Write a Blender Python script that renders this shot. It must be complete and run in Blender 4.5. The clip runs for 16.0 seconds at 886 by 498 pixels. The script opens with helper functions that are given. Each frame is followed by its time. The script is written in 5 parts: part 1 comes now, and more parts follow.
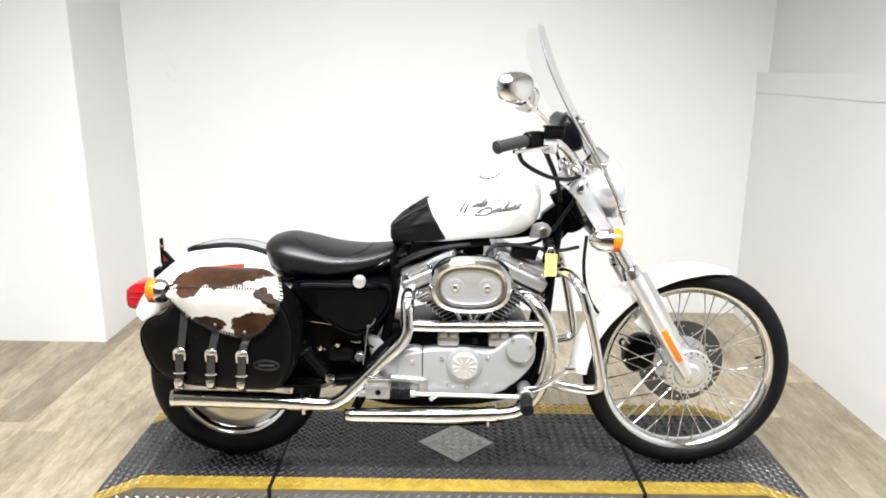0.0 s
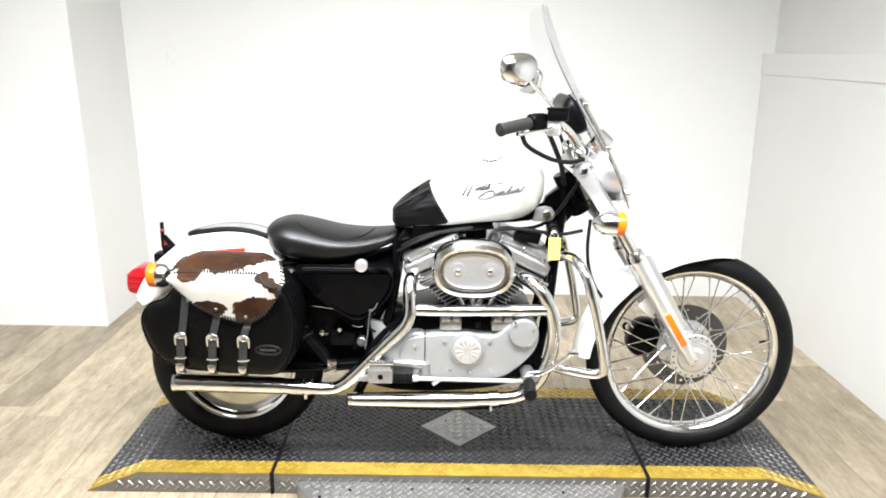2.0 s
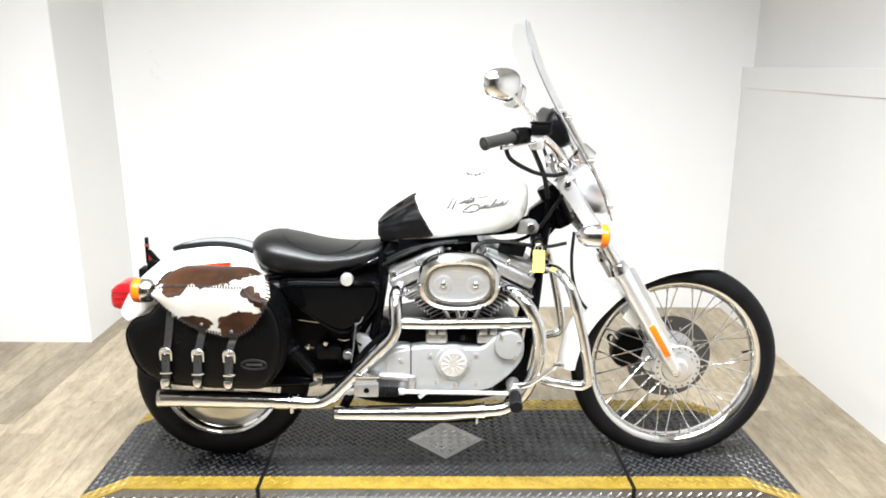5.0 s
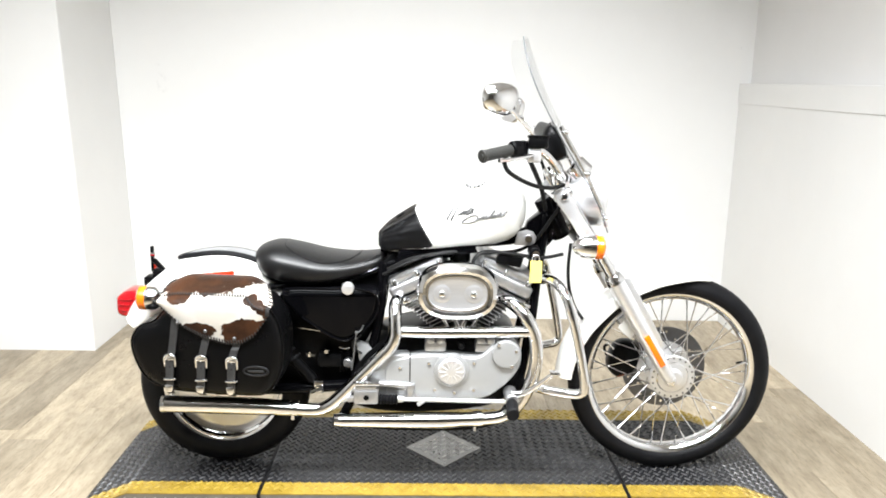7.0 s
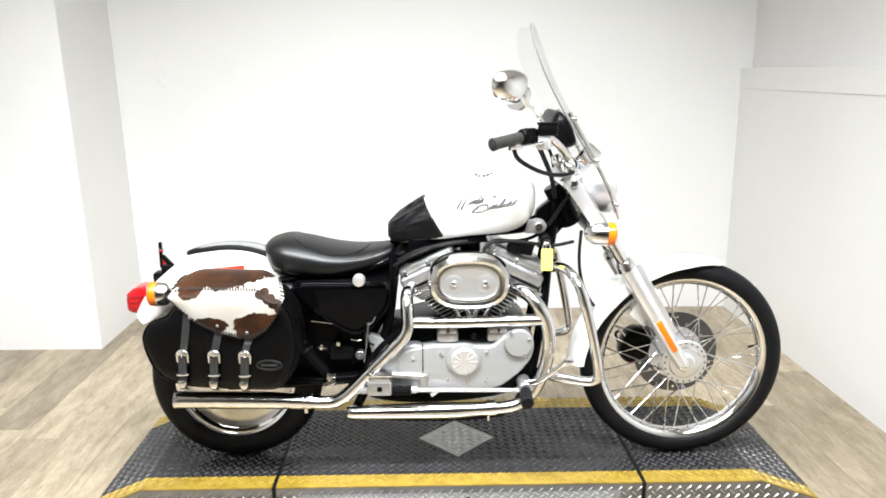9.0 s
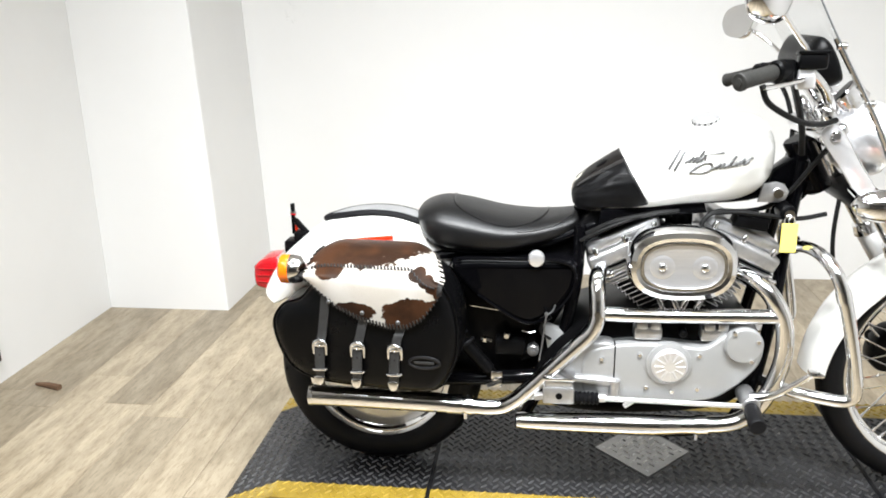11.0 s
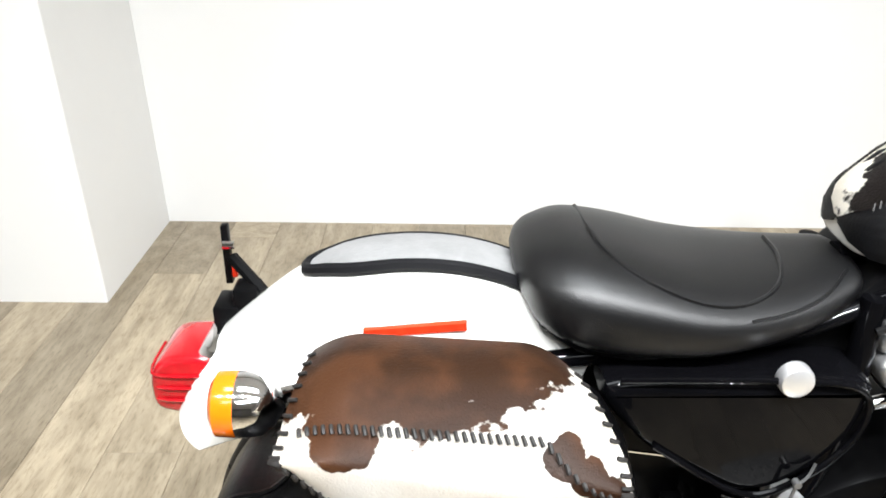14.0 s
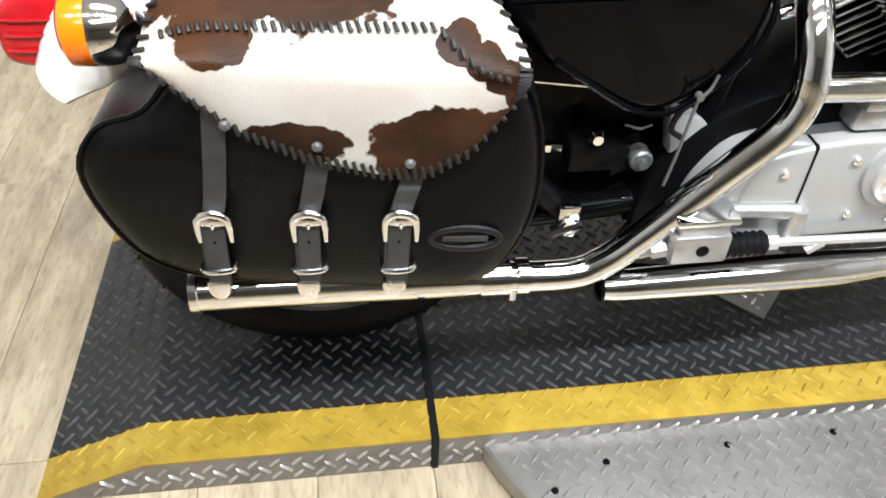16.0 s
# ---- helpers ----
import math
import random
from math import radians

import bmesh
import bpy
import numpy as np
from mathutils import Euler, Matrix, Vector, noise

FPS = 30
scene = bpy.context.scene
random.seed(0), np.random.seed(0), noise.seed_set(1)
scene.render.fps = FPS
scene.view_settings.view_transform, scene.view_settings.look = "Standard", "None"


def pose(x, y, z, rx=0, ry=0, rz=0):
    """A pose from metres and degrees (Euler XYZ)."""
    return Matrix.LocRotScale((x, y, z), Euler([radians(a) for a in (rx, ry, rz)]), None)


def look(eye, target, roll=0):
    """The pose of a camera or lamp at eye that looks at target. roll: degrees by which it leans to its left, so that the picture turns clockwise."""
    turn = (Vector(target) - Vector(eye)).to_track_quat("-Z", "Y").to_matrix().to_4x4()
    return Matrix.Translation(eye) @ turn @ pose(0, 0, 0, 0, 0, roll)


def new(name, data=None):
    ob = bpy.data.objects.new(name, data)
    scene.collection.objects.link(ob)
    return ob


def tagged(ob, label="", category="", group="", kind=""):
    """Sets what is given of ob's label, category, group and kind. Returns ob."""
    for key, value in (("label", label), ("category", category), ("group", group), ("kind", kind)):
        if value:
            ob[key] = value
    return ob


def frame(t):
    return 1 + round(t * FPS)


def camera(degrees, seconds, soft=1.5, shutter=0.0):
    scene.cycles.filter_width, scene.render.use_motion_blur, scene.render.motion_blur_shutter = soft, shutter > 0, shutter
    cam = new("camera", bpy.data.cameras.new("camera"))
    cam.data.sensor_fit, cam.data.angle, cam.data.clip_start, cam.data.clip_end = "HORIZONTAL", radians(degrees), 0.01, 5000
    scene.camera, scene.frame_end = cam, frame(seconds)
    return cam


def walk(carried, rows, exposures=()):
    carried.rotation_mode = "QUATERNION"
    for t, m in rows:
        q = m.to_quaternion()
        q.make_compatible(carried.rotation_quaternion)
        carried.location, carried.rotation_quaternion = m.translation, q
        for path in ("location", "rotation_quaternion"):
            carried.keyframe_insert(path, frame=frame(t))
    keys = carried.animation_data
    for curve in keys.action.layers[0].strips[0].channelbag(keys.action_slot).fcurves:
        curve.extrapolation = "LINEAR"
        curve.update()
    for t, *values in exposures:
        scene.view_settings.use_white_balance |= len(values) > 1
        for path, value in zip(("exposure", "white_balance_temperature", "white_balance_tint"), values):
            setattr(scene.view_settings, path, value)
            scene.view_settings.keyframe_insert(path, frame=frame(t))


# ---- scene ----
cam = camera(59.3, 16.0, 1.8)
PATH = [
    (0, (0.691, -2.536, 1.413), (0.709, -0.588, 0.96), 1.0),
    (0.5, (0.686, -2.538, 1.417), (0.71, -0.59, 0.967), 1.3),
    (1, (0.687, -2.534, 1.415), (0.696, -0.59, 0.947), 1.2),
    (1.5, (0.687, -2.526, 1.414), (0.698, -0.584, 0.936), 1.1),
    (2, (0.689, -2.515, 1.41), (0.703, -0.577, 0.915), 0.9),
    (2.5, (0.687, -2.514, 1.41), (0.696, -0.576, 0.916), 1.2),
    (3, (0.687, -2.52, 1.408), (0.692, -0.581, 0.92), 1.0),
    (3.5, (0.683, -2.515, 1.405), (0.699, -0.576, 0.914), 0.6),
    (4, (0.682, -2.509, 1.407), (0.727, -0.567, 0.929), 0.6),
    (6.5, (0.703, -2.575, 1.418), (0.754, -0.625, 0.978), 0.9),
    (7, (0.698, -2.583, 1.413), (0.743, -0.629, 0.987), 1.1),
    (7.5, (0.698, -2.596, 1.415), (0.725, -0.642, 0.989), 1.2),
    (8, (0.697, -2.591, 1.417), (0.73, -0.638, 0.988), 1.0),
    (8.2, (0.686, -2.588, 1.418), (0.725, -0.636, 0.985), 1.1),
    (10.3, (0.577, -2.444, 1.369), (0.649, -0.517, 0.838), -2.2),
    (10.5, (0.54, -2.374, 1.365), (0.578, -0.46, 0.786), -1.1),
    (10.7, (0.484, -2.262, 1.351), (0.499, -0.345, 0.780), -0.1),
    (11, (0.451, -2.04, 1.347), (0.211, -0.141, 0.766), -1.1),
    (11.2, (0.393, -1.940, 1.348), (0.111, -0.049, 0.761), -1.4),
    (11.5, (0.297, -1.756, 1.316), (0.118, 0.133, 0.684), -1.4),
    (11.8, (0.216, -1.608, 1.334), (0.193, 0.275, 0.660), -3.1),
    (12, (0.206, -1.494, 1.32), (0.181, 0.382, 0.628), -2.5),
    (12.2, (0.199, -1.374, 1.314), (0.078, 0.513, 0.662), -2.7),
    (12.5, (0.201, -1.185, 1.317), (0.0, 0.68, 0.623), -2.0),
    (12.7, (0.172, -1.092, 1.303), (-0.026, 0.736, 0.516), -2.3),
    (13, (0.117, -0.995, 1.295), (0.039, 0.851, 0.529), 1.2),
    (13.5, (0.034, -0.915, 1.305), (0.074, 0.918, 0.506), 0.3),
    (14, (0.031, -0.893, 1.27), (0.059, 0.905, 0.395), 1.0),
    (14.5, (0.037, -0.906, 1.191), (0.132, 0.783, 0.125), 1.9),
    (15, (0.036, -0.916, 1.116), (0.164, 0.645, -0.128), 1.8),
    (15.5, (0.037, -0.932, 1.083), (0.167, 0.562, -0.24), 2.5),
    (16, (0.06, -0.94, 1.075), (0.281, 0.544, -0.248), 2.0),
]
EXPOSURES = [(0, -0.14), (2, 0.03), (4, 0.0), (7, 0.07), (10.3, -0.13), (11, -0.16), (12.5, -0.06), (14, -0.14), (14.5, -0.21), (15, -0.21), (16, -0.27)]
walk(cam, [(t, look(eye, target, roll)) for t, eye, target, roll in PATH], EXPOSURES)
FILL, SPOT = 46.0, 17.5

# ---- light ----
world = bpy.data.worlds.new("world")
scene.world = world
world.use_nodes = True
world.node_tree.nodes["Background"].inputs[0].default_value = (0.9, 0.95, 1.0, 1)
world.node_tree.nodes["Background"].inputs[1].default_value = 0.3


def area_lamp(name, eye, target, sx, sy, watts, colour=(1, 1, 1), spread=180, round_=False):
    lamp = bpy.data.lights.new(name, "AREA")
    lamp.shape = "DISK" if round_ else "RECTANGLE"
    lamp.size = sx
    if not round_:
        lamp.size_y = sy
    lamp.energy, lamp.color, lamp.spread = watts, colour, radians(spread)
    ob = new(name, lamp)
    ob.matrix_world = look(eye, target)
    return ob


# added fill lamps above and behind viewer, and a row of small track spots
area_lamp("fill_lamp", (0.75, -2.2, 2.74), (0.6, -1.7, 0), 3.0, 0.6, FILL, (0.90, 0.955, 1.0), 140)
area_lamp("fill_lamp", (0.4, -0.3, 2.74), (0.4, -0.25, 0), 1.8, 0.5, FILL * 0.35, (0.90, 0.955, 1.0), 95)
for i in range(6):
    area_lamp("track_spot", (-0.7 + 0.48 * i, -1.25, 2.66), (-0.55 + 0.43 * i, 0.2, 0.45), 0.09, 0.09, SPOT, (0.96, 0.98, 1.0), 110, True)


# ---- materials ----
def mat(name, base, rough=0.5, metal=0.0, vary=0.0, scale=6.0, bump=0.0, bump_scale=80.0, stretch=(1, 1, 1), coat=0.0,
        rough_vary=0.0, trans=0.0, ior=1.45, dark=None, random_=0.0, sheen=0.0, alpha=1.0, spec=0.5):
    m = bpy.data.materials.new(name)
    m.use_nodes = True
    nt = m.node_tree
    b = nt.nodes["Principled BSDF"]
    b.inputs["Base Color"].default_value = (*base, 1)
    b.inputs["Roughness"].default_value = rough
    b.inputs["Metallic"].default_value = metal
    b.inputs["Coat Weight"].default_value = coat
    b.inputs["Coat Roughness"].default_value = 0.05
    b.inputs["Transmission Weight"].default_value = trans
    b.inputs["IOR"].default_value = ior
    b.inputs["Specular IOR Level"].default_value = spec
    b.inputs["Sheen Weight"].default_value = sheen
    b.inputs["Alpha"].default_value = alpha
    co = nt.nodes.new("ShaderNodeTexCoord")
    mp = nt.nodes.new("ShaderNodeMapping")
    mp.inputs["Scale"].default_value = stretch
    if random_:
        seed = nt.nodes.new("ShaderNodeObjectInfo")
        far = nt.nodes.new("ShaderNodeVectorMath")
        far.operation = "MULTIPLY_ADD"
        far.inputs[1].default_value = (37.0, 53.0, 0.0)
        nt.links.new(seed.outputs["Random"], far.inputs[0])
        nt.links.new(co.outputs["Object"], far.inputs[2])
        nt.links.new(far.outputs[0], mp.inputs[0])
    else:
        nt.links.new(co.outputs["Object"], mp.inputs[0])
    if vary or rough_vary or random_:
        n = nt.nodes.new("ShaderNodeTexNoise")
        n.inputs["Scale"].default_value = scale
        n.inputs["Detail"].default_value = 6
        n.inputs["Roughness"].default_value = 0.65
        nt.links.new(mp.outputs[0], n.inputs["Vector"])
        mix = nt.nodes.new("ShaderNodeMix")
        mix.data_type = "RGBA"
        d = dark or tuple(c * (1 - vary) for c in base)
        lo = nt.nodes.new("ShaderNodeMapRange")
        lo.inputs["From Min"].default_value, lo.inputs["From Max"].default_value = 0.35, 0.68
        nt.links.new(n.outputs["Fac"], lo.inputs["Value"])
        nt.links.new(lo.outputs[0], mix.inputs["Factor"])
        mix.inputs["A"].default_value = (*base, 1)
        mix.inputs["B"].default_value = (*d, 1)
        out = mix.outputs["Result"]
        if random_:
            info = nt.nodes.new("ShaderNodeObjectInfo")
            r = nt.nodes.new("ShaderNodeMapRange")
            r.inputs["To Min"].default_value, r.inputs["To Max"].default_value = 1 - random_, 1 + random_
            nt.links.new(info.outputs["Random"], r.inputs["Value"])
            hsv = nt.nodes.new("ShaderNodeHueSaturation")
            nt.links.new(r.outputs[0], hsv.inputs["Value"])
            nt.links.new(out, hsv.inputs["Color"])
            out = hsv.outputs["Color"]
        nt.links.new(out, b.inputs["Base Color"])
        if rough_vary:
            rr = nt.nodes.new("ShaderNodeMapRange")
            rr.inputs["To Min"].default_value, rr.inputs["To Max"].default_value = max(0.02, rough - rough_vary), rough + rough_vary
            nt.links.new(n.outputs["Fac"], rr.inputs["Value"])
            nt.links.new(rr.outputs[0], b.inputs["Roughness"])
    if bump:
        n2 = nt.nodes.new("ShaderNodeTexNoise")
        n2.inputs["Scale"].default_value = bump_scale
        n2.inputs["Detail"].default_value = 4
        nt.links.new(mp.outputs[0], n2.inputs["Vector"])
        bp = nt.nodes.new("ShaderNodeBump")
        bp.inputs["Strength"].default_value = bump
        bp.inputs["Distance"].default_value = 0.004
        nt.links.new(n2.outputs["Fac"], bp.inputs["Height"])
        nt.links.new(bp.outputs[0], b.inputs["Normal"])
    return m


PAINT_WHITE = mat("pearl_white_paint", (0.74, 0.735, 0.70), 0.22, vary=0.03, scale=3, coat=0.6)
PAINT_BLACK = mat("black_gloss_enamel", (0.002, 0.002, 0.0025), 0.07, spec=0.11, vary=0.3, scale=9, rough_vary=0.04)
SATIN_BLACK = mat("satin_black_metal", (0.003, 0.003, 0.0033), 0.33, spec=0.10, vary=0.4, scale=20, rough_vary=0.1)
RUBBER = mat("black_rubber", (0.007, 0.007, 0.008), 0.5, spec=0.14, vary=0.35, scale=14, bump=0.15, bump_scale=160)
GRIP = mat("grip_rubber", (0.020, 0.020, 0.018), 0.6, vary=0.25, scale=30, bump=0.3, bump_scale=250)
CHROME = mat("chrome", (0.86, 0.86, 0.87), 0.06, 1.0, vary=0.05, scale=12, rough_vary=0.03)
POLISHED = mat("polished_aluminium", (0.86, 0.86, 0.87), 0.32, 0.8, vary=0.10, scale=16, rough_vary=0.08, bump=0.03, bump_scale=300)
BRUSHED = mat("brushed_steel", (0.66, 0.66, 0.67), 0.38, 0.8, vary=0.10, scale=12, rough_vary=0.08, stretch=(1, 1, 14))
SILVER = mat("silver_engine_paint", (0.40, 0.405, 0.405), 0.40, 0.45, vary=0.07, scale=10, bump=0.05, bump_scale=500)
CAST = mat("cast_aluminium", (0.55, 0.55, 0.555), 0.34, 0.85, vary=0.3, scale=30, bump=0.2, bump_scale=400)
LEATHER = mat("black_leather", (0.0022, 0.0022, 0.0025), 0.29, spec=0.15, vary=0.35, scale=7, bump=0.18, bump_scale=420, rough_vary=0.07)
VINYL = mat("black_seat_vinyl", (0.003, 0.003, 0.0034), 0.38, spec=0.5, vary=0.3, scale=8, bump=0.12, bump_scale=600, rough_vary=0.05)
BIB_LEATHER = mat("soft_black_leather", (0.0045, 0.0045, 0.0055), 0.46, spec=0.42, vary=0.35, scale=9, bump=0.15, bump_scale=300, rough_vary=0.06)
STRAP = mat("worn_black_strap", (0.03, 0.03, 0.03), 0.45, vary=0.4, scale=30, bump=0.2, bump_scale=300)
LACE = mat("dark_lacing", (0.014, 0.012, 0.011), 0.6, vary=0.3, scale=60)
ORANGE = mat("amber_lens", (0.90, 0.17, 0.004), 0.12, vary=0.15, scale=25, coat=0.5)
RED = mat("red_lens", (0.40, 0.006, 0.011), 0.10, vary=0.4, scale=22, coat=0.6)
RED_REFLECT = mat("red_reflector", (0.80, 0.04, 0.012), 0.2, vary=0.3, scale=90, coat=0.5)


def screen_material(name, clear=0.97, ior=1.35):
    """Thin clear acrylic: straight through, with a faint mirror on top."""
    m = bpy.data.materials.new(name)
    m.use_nodes = True
    nt = m.node_tree
    nt.nodes.remove(nt.nodes["Principled BSDF"])
    out = nt.nodes["Material Output"]
    through_, gloss, mix, fr = (nt.nodes.new("ShaderNode" + k) for k in ("BsdfTransparent", "BsdfGlossy", "MixShader", "Fresnel"))
    through_.inputs[0].default_value = (clear, clear * 1.003, clear * 1.005, 1)
    gloss.inputs["Roughness"].default_value = 0.03
    fr.inputs[0].default_value = ior
    faint = nt.nodes.new("ShaderNodeMath")
    faint.operation = "MULTIPLY"
    faint.inputs[1].default_value = 0.13
    nt.links.new(fr.outputs[0], faint.inputs[0])
    nt.links.new(faint.outputs[0], mix.inputs[0])
    nt.links.new(through_.outputs[0], mix.inputs[1])
    nt.links.new(gloss.outputs[0], mix.inputs[2])
    nt.links.new(mix.outputs[0], out.inputs["Surface"])
    return m


GLASS = screen_material("clear_acrylic")
LENS = mat("headlight_glass", (0.95, 0.96, 0.97), 0.03, trans=1.0, ior=1.3)
TAG = mat("yellow_card", (0.85, 0.72, 0.16), 0.6, vary=0.1, scale=40)
YELLOW = mat("yellow_floor_paint", (0.34, 0.235, 0.034), 0.34, vary=0.25, scale=16, dark=(0.21, 0.137, 0.014), bump=0.1, bump_scale=90, rough_vary=0.1)
DECK = mat("black_coated_tread", (0.013, 0.013, 0.0145), 0.38, spec=0.55, vary=0.4, scale=11, bump=0.12, bump_scale=220, rough_vary=0.12)
# coating worn paler on the ridges; some of their highlight is coloured in too
LUG = mat("worn_highlit_lugs", (0.10, 0.10, 0.103), 0.25, 0.35, spec=0.8, vary=0.5, scale=9, rough_vary=0.1)
# paler than YELLOW, which is the same paint: the ridge highlights are in it
YELLOW_LUG = mat("highlit_yellow_lugs", (0.48, 0.34, 0.065), 0.24, 0.1, spec=0.9, vary=0.4, scale=30, dark=(0.24, 0.155, 0.02), rough_vary=0.1)
# lighter than the bare plate it stands on: ridge glints put into the colour
STEEL_LUG = mat("highlit_bare_lugs", (0.68, 0.67, 0.66), 0.29, 0.9, vary=0.3, scale=14, rough_vary=0.08)
# TREAD_STEEL darkened to paint the contrast between lit lugs and their skirt
SKIRT = mat("darkened_tread_plate", (0.22, 0.21, 0.20), 0.42, 0.6, vary=0.35, scale=9, bump=0.1, bump_scale=150, rough_vary=0.12)
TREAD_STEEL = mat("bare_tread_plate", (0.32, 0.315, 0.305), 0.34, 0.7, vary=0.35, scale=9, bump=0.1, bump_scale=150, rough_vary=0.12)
WALL = mat("white_wall_paint", (0.80, 0.80, 0.79), 0.6, vary=0.025, scale=2.2, bump=0.05, bump_scale=140)
# WALL with a trace of the upper wall's shade in its colour
WALL_SHADED = mat("shaded_wall_paint", (0.79, 0.785, 0.78), 0.6, vary=0.03, scale=2.0, bump=0.05, bump_scale=140)
SHOWROOM = mat("grey_wall_paint", (0.29, 0.29, 0.29), 0.7, vary=0.1, scale=2)


def scuffed(m):
    """Sparse grey scuffs on a painted wall."""
    nt = m.node_tree
    N, L = nt.nodes.new, nt.links.new
    b = nt.nodes["Principled BSDF"]
    old = b.inputs["Base Color"].links[0].from_socket
    co, n, r, mix = N("ShaderNodeTexCoord"), N("ShaderNodeTexNoise"), N("ShaderNodeMapRange"), N("ShaderNodeMix")
    n.inputs["Scale"].default_value, n.inputs["Detail"].default_value, n.inputs["Roughness"].default_value = 3.2, 9, 0.72
    r.inputs["From Min"].default_value, r.inputs["From Max"].default_value = 0.68, 0.80
    mix.data_type = "RGBA"
    mix.inputs["B"].default_value = (0.50, 0.50, 0.49, 1)
    L(co.outputs["Object"], n.inputs["Vector"])
    L(n.outputs["Fac"], r.inputs["Value"])
    L(r.outputs[0], mix.inputs["Factor"])
    L(old, mix.inputs["A"])
    L(mix.outputs["Result"], b.inputs["Base Color"])


scuffed(WALL)
CEILING = mat("ceiling_white", (0.78, 0.78, 0.78), 0.8, vary=0.04, scale=3)
DARK_WOOD = mat("dark_brown_wood", (0.035, 0.025, 0.02), 0.4, vary=0.4, scale=12, stretch=(1, 1, 0.1))
STICK = mat("brown_offcut", (0.16, 0.09, 0.05), 0.7, vary=0.4, scale=40)
EMBLEM = mat("dark_silver_emblem", (0.17, 0.17, 0.17), 0.3, 0.6, vary=0.3, scale=60)
DISC_STEEL = mat("brake_disc_steel", (0.16, 0.16, 0.165), 0.34, 0.9, vary=0.3, scale=12)
CABLE = mat("cable_sheath", (0.006, 0.006, 0.006), 0.45, spec=0.2, vary=0.3, scale=40)
BIB = mat("grey_fender_bib", (0.21, 0.21, 0.21), 0.5, vary=0.2, scale=20, bump=0.2, bump_scale=200)


def planks_material():
    """Washed oak laminate: long grain, knots, and a tone of its own for each board."""
    m = mat("washed_oak_laminate", (0.418, 0.350, 0.250), 0.40, vary=0.3, scale=4.5, stretch=(5, 0.9, 1), dark=(0.240, 0.195, 0.132),
            random_=0.2, rough_vary=0.08, bump=0.10, bump_scale=60)
    nt = m.node_tree
    N, L = nt.nodes.new, nt.links.new
    b = nt.nodes["Principled BSDF"]
    old = b.inputs["Base Color"].links[0].from_socket
    vec = next(n for n in nt.nodes if n.bl_idname == "ShaderNodeMapping").outputs[0]
    # fine pores along the grain, and blotches of washed-out stain
    for scale, low, dark in ((26.0, 0.50, 0.72), (1.6, 0.52, 0.80)):
        n, r, mix = N("ShaderNodeTexNoise"), N("ShaderNodeMapRange"), N("ShaderNodeMix")
        n.inputs["Scale"].default_value, n.inputs["Detail"].default_value, n.inputs["Roughness"].default_value = scale, 5, 0.6
        r.inputs["From Min"].default_value, r.inputs["From Max"].default_value = low, low + 0.18
        mix.data_type, mix.blend_type = "RGBA", "MULTIPLY"
        mix.inputs["B"].default_value = (dark, dark * 0.97, dark * 0.92, 1)
        L(vec, n.inputs["Vector"])
        L(n.outputs["Fac"], r.inputs["Value"])
        L(r.outputs[0], mix.inputs["Factor"])
        L(old, mix.inputs["A"])
        old = mix.outputs["Result"]
    L(old, b.inputs["Base Color"])
    return m


